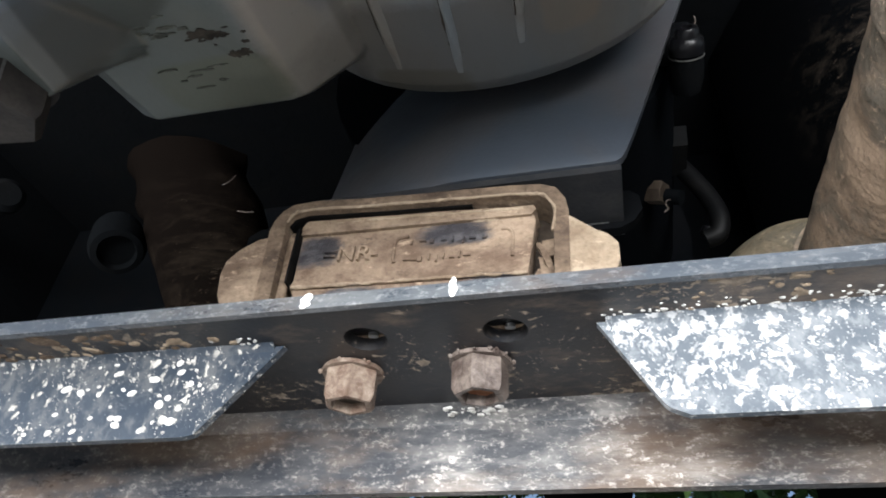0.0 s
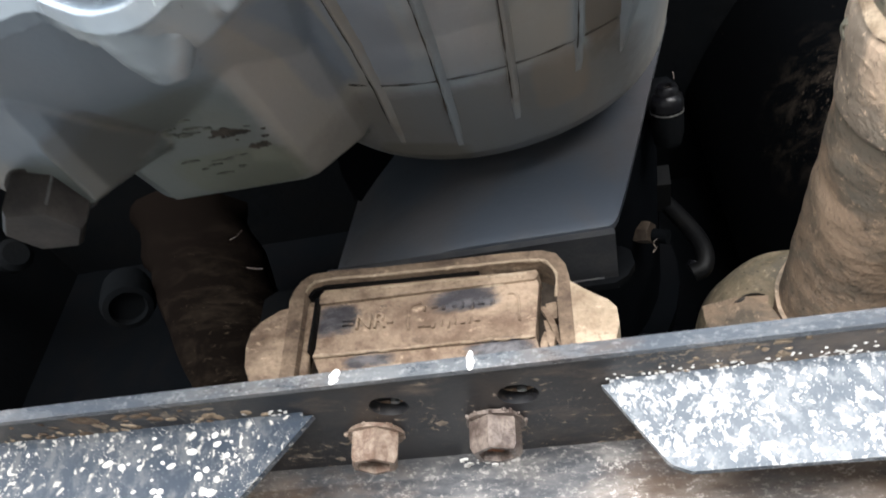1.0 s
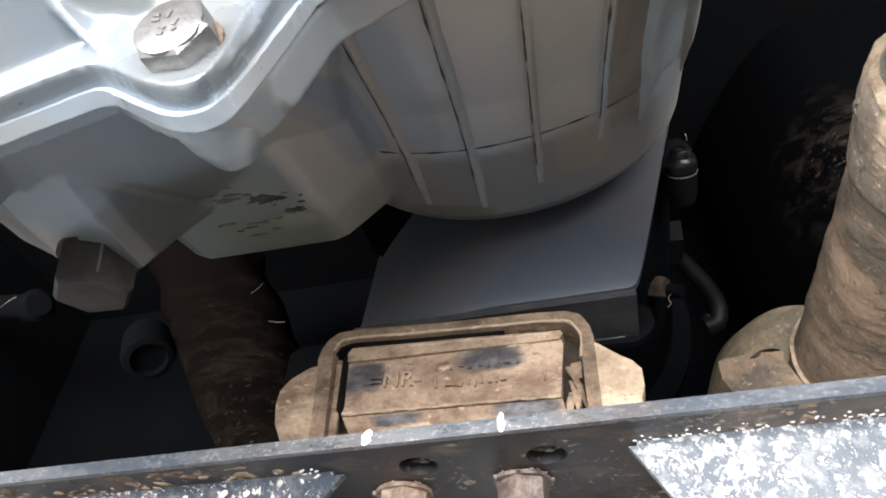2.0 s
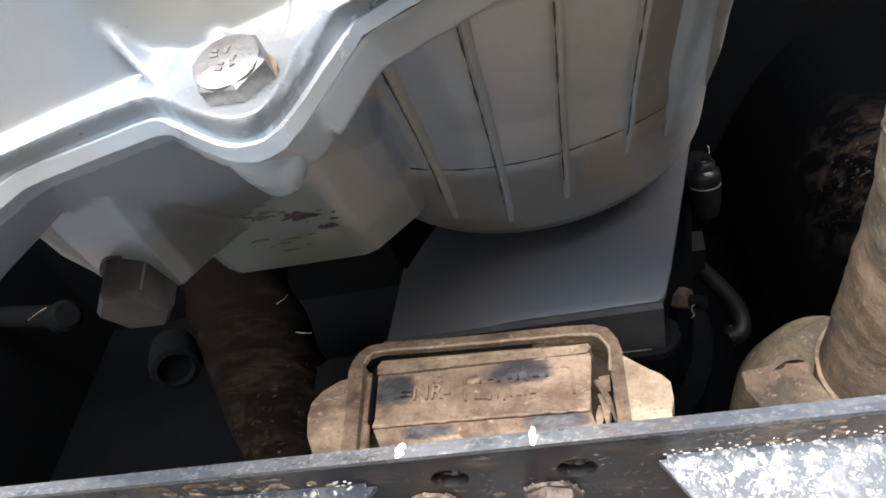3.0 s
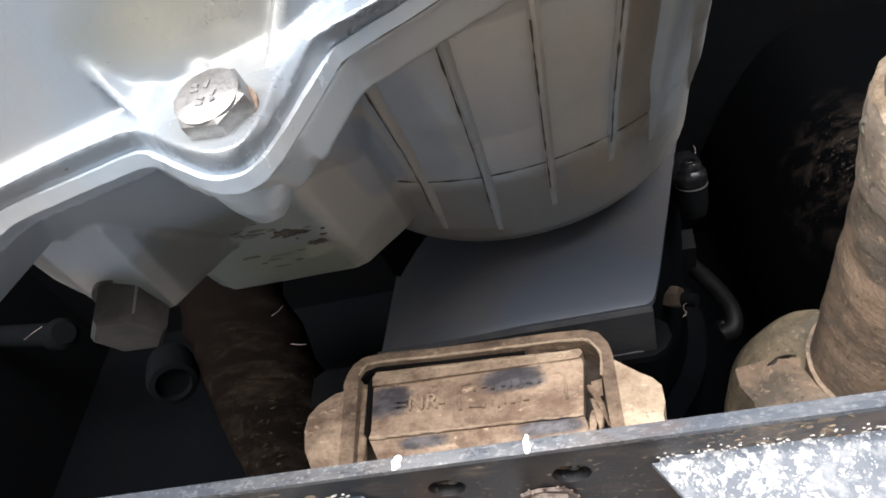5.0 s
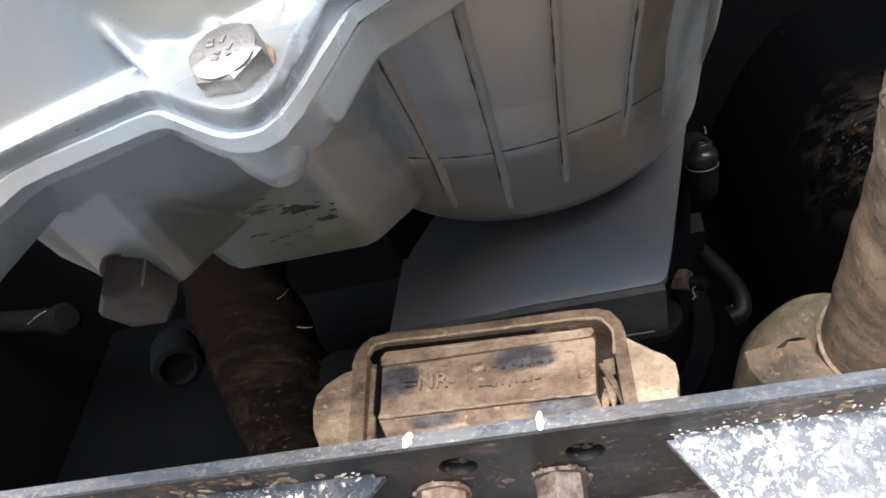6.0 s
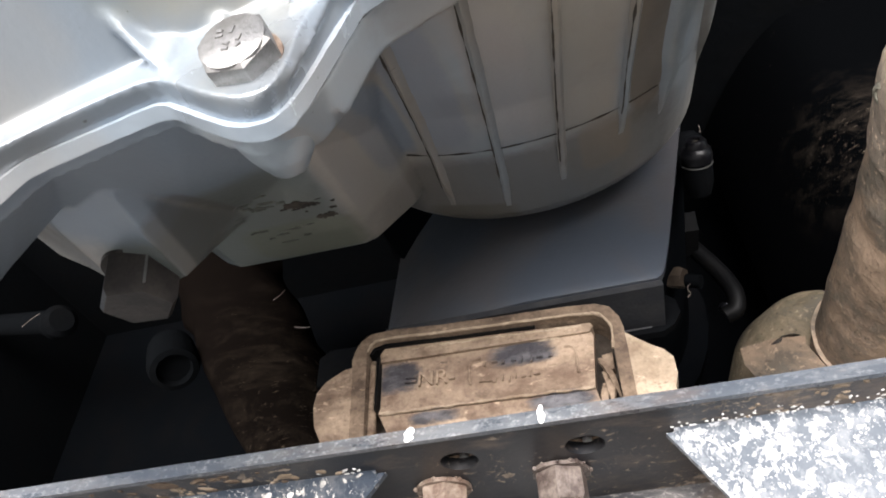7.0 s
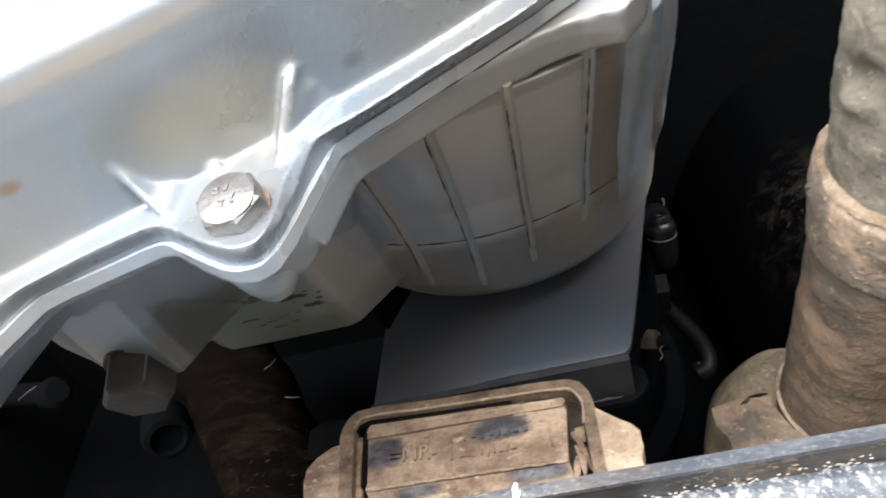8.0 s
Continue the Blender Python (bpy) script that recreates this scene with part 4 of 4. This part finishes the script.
SHELL = [(-0.184, 0.408), (-0.166, 0.432), (-0.1520, 0.4465), (-0.1448, 0.4500), (-0.1365, 0.4535), (-0.1230, 0.4595), (-0.1088, 0.4648), (-0.0881, 0.4745), (-0.0689, 0.4830), (-0.0560, 0.4893), (-0.0315, 0.4955), (-0.0191, 0.4998),
         (0.000, 0.5070), (0.014, 0.5180), (0.026, 0.545), (0.034, 0.60), (0.036, 0.745), (-0.254, 0.745), (-0.254, 0.416)]


def inset(profile, d):
    out = []
    for i, (x, z) in enumerate(profile):
        (ax, az), (bx, bz) = profile[i - 1], profile[(i + 1) % len(profile)]
        t = Vector((bx - ax, bz - az)).normalized()
        out.append((x - t.y * d, z + t.x * d))
    return out


def rounded(profile, rounds=2):
    """Cuts the corners of a closed outline."""
    for _ in range(rounds):
        out = []
        for i, (x, z) in enumerate(profile):
            bx, bz = profile[(i + 1) % len(profile)]
            out += [(0.75 * x + 0.25 * bx, 0.75 * z + 0.25 * bz), (0.25 * x + 0.75 * bx, 0.25 * z + 0.75 * bz)]
        profile = out
    return profile


lip_ob = part("flange_lip", wobble(bevel(slab(rounded(LIP), 0.0490, 0.0532), 0.0009, 3, 60), 0.00022, 260), M_LIP, casing, "thin bright flange lip", 60)
SHELL = rounded(SHELL, 2)
front, back = rounded(STEP, 1), rounded(inset(LIP, 0.0014), 1)
bm = loft([[(x, y + tilt_y(x), z) for x, z in ring] for y, ring in ((0.0425, front), (0.0500, back))])
rows = []
for y, up in ((0.0500, -0.0005), (0.0440, 0.0000), (0.0400, 0.0006), (0.032, 0.0016), (0.022, 0.0028), (0.012, 0.0040), (0.005, 0.0052), (0.000, 0.0070), (-0.004, 0.0105), (-0.0075, 0.0160), (-0.010, 0.0240), (-0.0115, 0.040), (-0.012, 0.080)):
    rows.append([(x, y + tilt_y(x) * 0.6, min(z + up, 0.76)) for x, z in SHELL])
loft(rows, bm=bm)


def gusset(ridge, width, outer, spread=()):
    """A thin cast wall that runs out from the flange and dies into the shell; its ridge is given, and the side that slopes."""
    p = [Vector(q) for q in ridge]
    p = [p[0] * 2 - p[1]] + p
    rings = []
    for i, c in enumerate(p):
        along = (p[min(i + 1, len(p) - 1)] - p[max(i - 1, 0)]).normalized()
        side = along.cross(Vector((0, 0, 1))).normalized() * width
        if side.x * outer < 0:
            side = -side
        up, out = Vector((0, 0, 1)), Vector((outer * min(1.0, max(0.15, (i - 1) / 1.5)), 0, 0))
        if spread:
            out = Vector((spread[i], 0, 0))
        rings.append([c - side * 1.2 + up * 0.018, c - side * 0.9 + up * 0.006, c - side * 0.7 + up * 0.0006, c, c + side * 0.7 + up * 0.0006, c + out * 0.0036 + up * 0.005, c + out * 0.0085 + up * 0.012, c + out * 0.013 + up * 0.020])
    loft(rings, bm=bm)


gusset([(-0.0960, 0.0440, 0.4545), (-0.0985, 0.0420, 0.4572), (-0.1026, 0.0400, 0.4612), (-0.1050, 0.0368, 0.4634), (-0.1073, 0.0324, 0.4652), (-0.1094, 0.0280, 0.4672)], 0.0018, -0.5)
gusset([(-0.0672, 0.0440, 0.4560), (-0.0676, 0.0428, 0.4660), (-0.0664, 0.0398, 0.4772), (-0.0634, 0.0340, 0.4808), (-0.0611, 0.0295, 0.4842), (-0.0594, 0.0270, 0.4885)], 0.0026, 1.0, (0.4, 0.6, 1.2, 1.5, 1.2, 0.6, 0.15))
turned((-0.0872, 0.0428, 0.4742), (0, -1, -0.4), [(0, 0.0022), (0.0016, 0.0020), (0.0022, 0.0012)], 12, bm=bm)
cast(part("cast_shell", bm, M_CASING, casing), 0.0009, 4)
# flange of the bell housing behind the lip, with a corner ear
BAND = [(x, z + 0.0012) for x, z in LIP if -0.066 < x < -0.010 and z < 0.53] + [(-0.0043, 0.5000), (0.0085, 0.5030), (0.0180, 0.5025), (0.0300, 0.4985), (0.0375, 0.5060), (0.0410, 0.5150), (0.0440, 0.56), (-0.062, 0.56)]
bm = slab(BAND, 0.0538, 0.0670, rise=0.0030)
LEFT = [(x - 0.004, z + 0.0055) for x, z in LIP if -0.17 < x < -0.066] + [(-0.064, 0.52), (-0.20, 0.52), (-0.20, 0.41)]
slab(LEFT, 0.0536, 0.0600, bm=bm)
LOBE = [(x, z + 0.0022) for x, z in LIP if -0.084 < x < -0.050] + [(-0.050, 0.53), (-0.0826, 0.53)]
slab(LOBE, 0.0536, 0.0690, bm=bm, rise=0.0130)
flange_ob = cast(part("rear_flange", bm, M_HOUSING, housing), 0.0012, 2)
rnd = random.Random(17)
bm = bmesh.new()
for k in range(16):
    x, d, r = rnd.gauss(-0.0205, 0.0026), rnd.uniform(0.003, 0.010), rnd.uniform(0.0003, 0.0009)
    spot = Vector((x, 0.0538 + tilt_y(x) + d, float(np.interp(x, (-0.0396, -0.0220, -0.0043), (0.4902, 0.4959, 0.5000))) + 0.003 * d / 0.0132 + 0.0003))
    bmesh.ops.create_icosphere(bm, subdivisions=1, radius=r, matrix=Matrix.Translation(spot) @ Matrix.Diagonal((1.4, 1, 0.7, 1)))
tagged(part("tar_speck", wobble(bm, 0.0003, 700), M_SEAL, flange_ob), "black tar specks on the flange", kind="stuff")
joint = [(x, 0.0534 + tilt_y(x), z + 0.0002) for x, z in LIP if -0.058 < x < 0.012 and z < 0.53]
part("gasket_line", tube(joint, lambda q: 0.0006 * max(0.10, 0.35 + noise.noise((q * 22, 5, 0))), 6, ease=5), M_SEAL, lip_ob, "dark joint line of the flange")

# ---- bolt in the flange ----
hb = (-0.0768, 0.0425, 0.4528)
fb = thing("hex_bolt", hb, "plain steel hexagon bolt in the casing flange", "bolt")
OUT = (0, -1, -0.22)
part("washer", bevel(turned((hb[0], 0.0430, hb[2]), OUT, [(0, 0.0088), (0.0010, 0.0088)], 28), 0.0003), M_RUST, fb)
bm = bevel(hexagon((hb[0], 0.0424, hb[2]), OUT, 0.0152, 0.0064, 0.87), 0.0004, 2, 20)
turned(Vector((hb[0], 0.0424, hb[2])) + Vector(OUT).normalized() * 0.0060, OUT, [(-0.0012, 0.0076), (0.0004, 0.0076), (0.0008, 0.0069)], 32, bm=bm)
head_ob = part("head", bm, M_STEEL, fb)
rnd = random.Random(5)
for dx, dz, w, h in ((-0.0026, 0.0016, 0.0017, 0.0008), (-0.0026, 0.0030, 0.0015, 0.0008), (0.0002, 0.0026, 0.0009, 0.0020), (-0.0008, -0.0010, 0.0017, 0.0008), (-0.0010, -0.0026, 0.0016, 0.0008), (0.0020, -0.0002, 0.0009, 0.0017), (0.0020, -0.0022, 0.0012, 0.0008)):
    b = bevel(block(-w / 2, w / 2, -0.0003, 0.0004, -h / 2, h / 2), 0.0002, 2)
    b.transform(Matrix.Translation(Vector((hb[0], 0.0424, hb[2])) + Vector(OUT).normalized() * 0.0068) @ Matrix.Rotation(math.atan(0.22), 4, "X") @ Matrix.Translation((dx, 0, dz)) @ Matrix.Rotation(rnd.uniform(-0.5, 0.5), 4, "Y"))
    part("stamped_mark", b, M_STEEL, head_ob)

# ---- plug bolt under its boss ----
pb = (-0.1694, 0.1272, 0.4866)
pl = thing("hex_bolt", pb, "large dark brown hexagon bolt hanging under a cast boss", "bolt")
DOWN, PLUG_TURN = (0.06, 0.20, -1), 0.85
head_ob = part("head", bevel(hexagon(pb, DOWN, 0.0240, 0.0168, PLUG_TURN), 0.0006, 2, 20), M_BROWNBOLT, pl)
a_, u_, v_ = frame_axes(DOWN)
rim_ = (u_ * math.cos(PLUG_TURN) + v_ * math.sin(PLUG_TURN)) * (0.0240 / math.sqrt(3) - 0.0003)
part("worn_edge", tube([Vector(pb) + rim_ + a_ * d for d in (0.002, 0.006, 0.010, 0.0142)], 0.0005, 6), M_STEEL, head_ob, "edge worn to bare metal")
part("seat_ring", turned((pb[0], pb[1], pb[2] + 0.001), DOWN, [(0, 0.0142), (0.0018, 0.0142)], 28), M_BROWNBOLT, pl)

# ---- exhaust ----
ex = thing("exhaust_pipe", (0.14, 0.36, 0.53), "dusty brown exhaust pipe with welded collars", "exhaust pipe")
END, way = Vector((0.1375, 0.365, 0.533)), Vector((-0.027, -1.0, -0.10)).normalized()


def rough_pipe(start, profile, lumps, dents=(), n=120, rings=90):
    """A corroded pipe along the exhaust: a profile with scale, lumps and pressed-in dents."""
    d0, d1 = profile[0][0], profile[-1][0]
    a, u, v = frame_axes(way)
    rows = []
    for i in range(rings + 1):
        d = d0 + (d1 - d0) * i / rings
        r = float(np.interp(d, [q[0] for q in profile], [q[1] for q in profile]))
        ring = []
        for k in range(n):
            t = 2 * math.pi * k / n
            p = END + a * (start + d) + (u * math.cos(t) + v * math.sin(t)) * r
            h = lumps * (noise.noise(p * 38) + 0.55 * noise.noise(p * 95) + 0.30 * noise.noise(p * 230))
            for c, reach, depth in dents:
                h -= depth * math.exp(-((p - Vector(c)).length / reach) ** 2)
            ring.append(p + (u * math.cos(t) + v * math.sin(t)) * h)
        rows.append(ring)
    return loft(rows)


part("rear_pipe", rough_pipe(0, [(0, 0.0335), (0.10, 0.0328), (0.190, 0.0330)], 0.0009, [((0.1040, 0.2030, 0.5105), 0.006, -0.0022), ((0.1035, 0.2230, 0.5120), 0.007, 0.0016)]), M_EXHAUST, ex)
collar_ob = part("weld_collar", rough_pipe(0.183, [(0, 0.0322), (0.004, 0.0348), (0.012, 0.0352), (0.034, 0.0362), (0.041, 0.0358), (0.046, 0.0320)], 0.0008, n=140, rings=40), M_COLLAR, ex, "dust-brown welded collar")
part("front_pipe", rough_pipe(0.222, [(0, 0.0318), (0.012, 0.0322), (0.05, 0.0338), (0.12, 0.0345), (0.5, 0.036)], 0.0016, [((0.0977, 0.0861, 0.4975), 0.0055, 0.0075), ((0.0965, 0.0960, 0.5020), 0.0060, -0.0030)], 140, 260), M_EXHAUST_GREY, ex, "rough scaled front pipe")
part("weld_bead", wobble(turned(END + way * 0.2265, way, [(0, 0.0322), (0.0006, 0.0350), (0.0016, 0.0358), (0.0028, 0.0350), (0.0034, 0.0322)], 160), 0.0010, 240), M_TANPALE, collar_ob, "pale weld bead")
lug_at = Vector((0.0998, 0.1500, 0.5180))
part("lug", wobble(bevel(turned(lug_at, (-1, -0.1, -0.1), [(0, 0.0056), (0.0026, 0.0052), (0.0040, 0.0036), (0.0041, 0.0020), (0.0024, 0.0016)], 24), 0.0004), 0.0006, 160), M_EXHAUST_GREY, collar_ob, "round lug with a dark hole")
M_COVER = scaled("olive_dusty_cover_steel", (0.12, 0.098, 0.064), (0.27, 0.215, 0.145))
part("joint_cover", wobble(turned(END + Vector((-0.007, 0.012, 0.003)), way * -1, [(-0.022, 0.034), (-0.016, 0.044), (-0.006, 0.054), (0.008, 0.062), (0.026, 0.067), (0.05, 0.068), (0.08, 0.06)], 72), 0.0016, 30), M_COVER, ex, "rounded dust-brown joint cover")
skirt = []
for k in range(15):
    a = radians(168 + 9 * k)
    r0, r1 = 0.0375 + 0.0015 * noise.noise((k * 0.7, 1, 0)), 0.063 + 0.009 * max(0.0, 1 - k / 6) + 0.008 * noise.noise((k * 0.9, 4, 0))
    lift = 0.0045 * noise.noise((k * 0.8, 8, 0))
    c = END + Vector((0.0, -0.028, -0.003))
    u, w = Vector((math.cos(a), 0, math.sin(a))), Vector((0, 1, 0))
    skirt.append([c + u * r0 + w * -0.004, c + u * (r0 + r1) / 2 + w * (0.001 + lift), c + u * r1 + w * (0.012 + lift), c + u * (r1 - 0.001) + w * (0.0145 + lift), c + u * ((r0 + r1) / 2 - 0.001) + w * (0.005 + lift), c + u * r0 + w * 0.0])
part("torn_skirt", wobble(loft(skirt), 0.0022, 70), M_EXHAUST, ex, "crumpled torn steel skirt")

part("seam_ring", wobble(turned(END + way * 0.029, way, [(0, 0.0330), (0.0008, 0.0350), (0.0030, 0.0352), (0.0038, 0.0330)], 72), 0.0010, 90), M_COLLAR, ex, "ragged seam round the pipe")
part("tear", wobble(tube([(0.0735, 0.3500, 0.5390), (0.0800, 0.3445, 0.5392), (0.0870, 0.3395, 0.5395), (0.0950, 0.3430, 0.5445), (0.1020, 0.3515, 0.5495)], lambda q: 0.0004 + 0.0023 * math.sin(math.pi * q) ** 2, 8, ease=6), 0.0006, 150), M_NUT, ex, "dark tear in the crumpled steel")

# ---- hoses and small parts beside the bracket ----
hose = thing("black_hose", (0.085, 0.38, 0.59), "black rubber hose bent down beside the bracket", "hose")
part("hose_body", tube([(0.0560, 0.372, 0.664), (0.0625, 0.372, 0.6520), (0.0705, 0.372, 0.6365), (0.0785, 0.372, 0.6170), (0.0815, 0.372, 0.6010), (0.0790, 0.374, 0.5900), (0.0720, 0.376, 0.5880)], 0.0060), M_HOSE, hose)
part("hose_sleeve", bevel(loft([[(0.030, 0.345, 0.641), (0.0680, 0.345, 0.6388), (0.0680, 0.372, 0.6388), (0.030, 0.372, 0.641)], [(0.030, 0.343, 0.657), (0.0694, 0.343, 0.6545), (0.0694, 0.372, 0.6545), (0.030, 0.372, 0.657)]]), 0.0012), M_HOSE, hose, "square black hose holder")
part("hose_end", turned((0.0748, 0.3755, 0.5950), (-0.4, 0.2, -0.6), [(0, 0.0044), (0.004, 0.0046), (0.005, 0.0034)], 18), M_GLOSS, hose, "shiny hose end")
fit_ = thing("pipe_fitting", (0.047, 0.34, 0.585), "dark brass pipe fitting behind the bracket", "fitting")
part("nut", bevel(hexagon((0.0400, 0.343, 0.6015), (0.7, -0.3, -0.4), 0.0125, 0.010, 0.3), 0.0016, 3), M_NUT, fit_)
part("stub", turned((0.042, 0.345, 0.601), (0.7, -0.2, -0.4), [(0, 0.0045), (0.018, 0.0045)], 16), M_FLOOR, fit_)
part("curled_wire", tube([(0.0455, 0.336, 0.579), (0.0480, 0.336, 0.5815), (0.0472, 0.336, 0.5845), (0.0480, 0.337, 0.5880), (0.0500, 0.338, 0.5900)], 0.0003, 6), M_RUSTDARK, fit_, "thin curled wire")
sock = thing("socket_bolt", (0.059, 0.262, 0.609), "black socket-head bolt in a dark clamp", "bolt")
AXIS = Vector((0.02, -0.955, 0.295))
seat = Vector((0.0592, 0.2535, 0.6108))
part("clamp", wobble(turned(seat, -AXIS, [(0, 0.0080), (0.004, 0.0084), (0.013, 0.0084), (0.020, 0.0070)], 28), 0.0003, 90), M_FLOOR, sock)
head_ob = part("head", bevel(turned(seat, AXIS, [(0.0005, 0.0084), (0.0045, 0.0086), (0.0075, 0.0078), (0.0088, 0.0060), (0.0118, 0.0058), (0.0132, 0.0048), (0.0133, 0.0027), (0.0105, 0.0025)], 32), 0.0003), M_GLOSS, sock)
part("clip_ring", turned(seat - AXIS * 0.0012, AXIS, [(0, 0.0087), (0.0005, 0.0087)], 32), M_STEEL, sock, "thin bright washer")
part("socket", turned(seat + AXIS * 0.0112, AXIS, [(-0.001, 0.0024), (0.0004, 0.0024)], 6), M_SEAL, head_ob)
cap_ob = part("rubber_cap", wobble(turned((0.0592, 0.268, 0.6300), (0.05, -0.7, 0.7), [(-0.006, 0.0108), (0.006, 0.0112), (0.012, 0.0092), (0.0155, 0.0050)], 28), 0.0004, 80), M_VOID, sock, "round black rubber cap")
# sliver added as the glint on the cap's right edge
part("cap_glint", tube([(0.0672, 0.2545, 0.6345), (0.0677, 0.2535, 0.6370), (0.0674, 0.2525, 0.6390)], 0.0003, 6), M_RUSTDARK, cap_ob, "thin sliver for the glint on the cap")

# ---- dark parts behind ----
shield = thing("heat_shield", (0.16, 0.302, 0.571), "mud-flecked steel panel beside the exhaust, its shade in the base colour", "heat shield")
bm = bmesh.new()
columns = []
for k in range(21):
    x = 0.112 + 0.228 * k / 20
    # left side curves back so that its edge fades into the dark
    y = 0.300 + 0.11 * max(0.0, (0.185 - x) / 0.073) ** 2
    columns.append([bm.verts.new((x, y + dy + 0.0012 * noise.noise((x * 14, z * 14, 0)), z)) for dy, z in ((0, 0.571), (0, 0.799), (0.004, 0.799), (0.004, 0.571))])
for a, b in zip(columns, columns[1:]):
    for k in range(4):
        bm.faces.new((a[k], a[(k + 1) % 4], b[(k + 1) % 4], b[k]))
bm.faces.new(columns[0])
bm.faces.new(columns[-1][::-1])
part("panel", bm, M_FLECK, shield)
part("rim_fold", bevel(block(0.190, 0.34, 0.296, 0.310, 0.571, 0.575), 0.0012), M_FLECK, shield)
# rod and boot are near-black so that they look shaded
link = thing("steering_linkage", (-0.42, 0.31, 0.64), "near-black rod with a round end behind the housing", "linkage")
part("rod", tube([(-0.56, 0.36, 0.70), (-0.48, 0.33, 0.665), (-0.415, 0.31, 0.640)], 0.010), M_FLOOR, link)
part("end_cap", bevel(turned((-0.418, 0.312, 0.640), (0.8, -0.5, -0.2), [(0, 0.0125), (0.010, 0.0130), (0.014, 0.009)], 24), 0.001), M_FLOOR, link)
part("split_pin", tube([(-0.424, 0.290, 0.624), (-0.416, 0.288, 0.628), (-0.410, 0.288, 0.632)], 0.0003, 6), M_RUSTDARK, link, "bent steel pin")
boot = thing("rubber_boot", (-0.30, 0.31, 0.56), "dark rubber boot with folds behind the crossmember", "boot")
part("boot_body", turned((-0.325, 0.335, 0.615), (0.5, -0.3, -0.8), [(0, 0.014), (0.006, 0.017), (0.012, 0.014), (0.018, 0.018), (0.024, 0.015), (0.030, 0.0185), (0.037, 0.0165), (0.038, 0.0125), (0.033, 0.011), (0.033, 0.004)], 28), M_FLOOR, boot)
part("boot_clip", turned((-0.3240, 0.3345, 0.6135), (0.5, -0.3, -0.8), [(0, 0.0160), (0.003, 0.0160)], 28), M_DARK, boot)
clump = thing("mud_clump", (-0.36, 0.262, 0.4465), "crumbled tan mud lying on the crossmember", "mud")
part("crumbs", wobble(bevel(loft([[(-0.43, 0.245, 0.4466), (-0.312, 0.248, 0.4466), (-0.312, 0.284, 0.4466), (-0.43, 0.284, 0.4466)], [(-0.42, 0.252, 0.492), (-0.352, 0.254, 0.480), (-0.352, 0.278, 0.480), (-0.42, 0.278, 0.492)]]), 0.008, 3), 0.005, 90), M_TAN, clump)

post = thing("rusty_bracket_arm", (-0.21, 0.35, 0.47), "rusty steel arm behind the crossmember, its shade in the base colour", "bracket")
rings = []
for k in range(15):
    q = k / 14
    x, y, z = -0.170 - 0.14 * q, 0.335 + 0.02 * q, 0.45 + 0.25 * q
    w = 0.034 + 0.018 * q + 0.007 * noise.noise((q * 6, 3, 0))
    rings.append([(x + w * math.cos(t) * (1 + 0.12 * noise.noise((math.cos(t) * 2, math.sin(t) * 2, q * 5))), y + 0.030 * math.sin(t), z) for t in (2 * math.pi * i / 20 for i in range(20))])
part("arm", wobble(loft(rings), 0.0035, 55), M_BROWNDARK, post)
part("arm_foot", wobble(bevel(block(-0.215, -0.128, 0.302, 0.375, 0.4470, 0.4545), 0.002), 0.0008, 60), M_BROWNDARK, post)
part("arm_bolt", bevel(hexagon((-0.148, 0.316, 0.4545), (0, 0, 1), 0.013, 0.008, 0.2), 0.0005), M_BROWNBOLT, post)
# tail added to close off the view behind the bracket
tail = thing("gearbox_tail", (-0.04, 0.7, 0.55), "near-black gearbox tail added to close the view behind the bracket", "gearbox")
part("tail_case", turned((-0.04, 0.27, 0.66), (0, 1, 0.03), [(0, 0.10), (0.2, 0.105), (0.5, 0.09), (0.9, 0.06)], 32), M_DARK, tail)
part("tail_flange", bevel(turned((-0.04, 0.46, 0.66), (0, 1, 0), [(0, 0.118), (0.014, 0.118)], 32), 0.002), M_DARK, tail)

clip = thing("wire_clip", (-0.2176, 0.300, 0.6138), "thin bent wire clip on the dark arm", "clip")
part("wire", tube([(-0.2221, 0.300, 0.6108), (-0.2176, 0.300, 0.6138), (-0.2146, 0.300, 0.6181)], 0.0003, 6), M_RUSTDARK, clip)
part("wire_end", tube([(-0.1973, 0.290, 0.5764), (-0.1912, 0.290, 0.5745), (-0.1862, 0.290, 0.5740)], 0.0003, 6), M_RUSTDARK, clip)

# ---- greenery beyond the vehicle ----
rnd = random.Random(4)
verts, faces = [], []
for k in range(20000):
    c = Vector((rnd.uniform(-1.8, 2.6), rnd.uniform(2.0, 3.8), rnd.uniform(0.0, 2.5)))
    a = Vector((rnd.uniform(-1, 1), rnd.uniform(-1, 1), rnd.uniform(-0.3, 1))).normalized()
    b = a.cross(Vector((rnd.uniform(-1, 1), rnd.uniform(-1, 1), rnd.uniform(-1, 1)))).normalized()
    n = a.cross(b)
    le, wi = rnd.uniform(0.07, 0.15), rnd.uniform(0.018, 0.034)
    i = len(verts)
    verts += [c, c + a * le * 0.5 + b * wi + n * 0.006, c + a * le, c + a * le * 0.5 - b * wi + n * 0.006]
    faces += [(i, i + 1, i + 2), (i, i + 2, i + 3)]
me = bpy.data.meshes.new("bush")
me.from_pydata([tuple(v) for v in verts], [], faces)
me.materials.append(M_LEAF)
tagged(new("bush", me), "dense green bushes beyond the vehicle", "bush", kind="stuff")
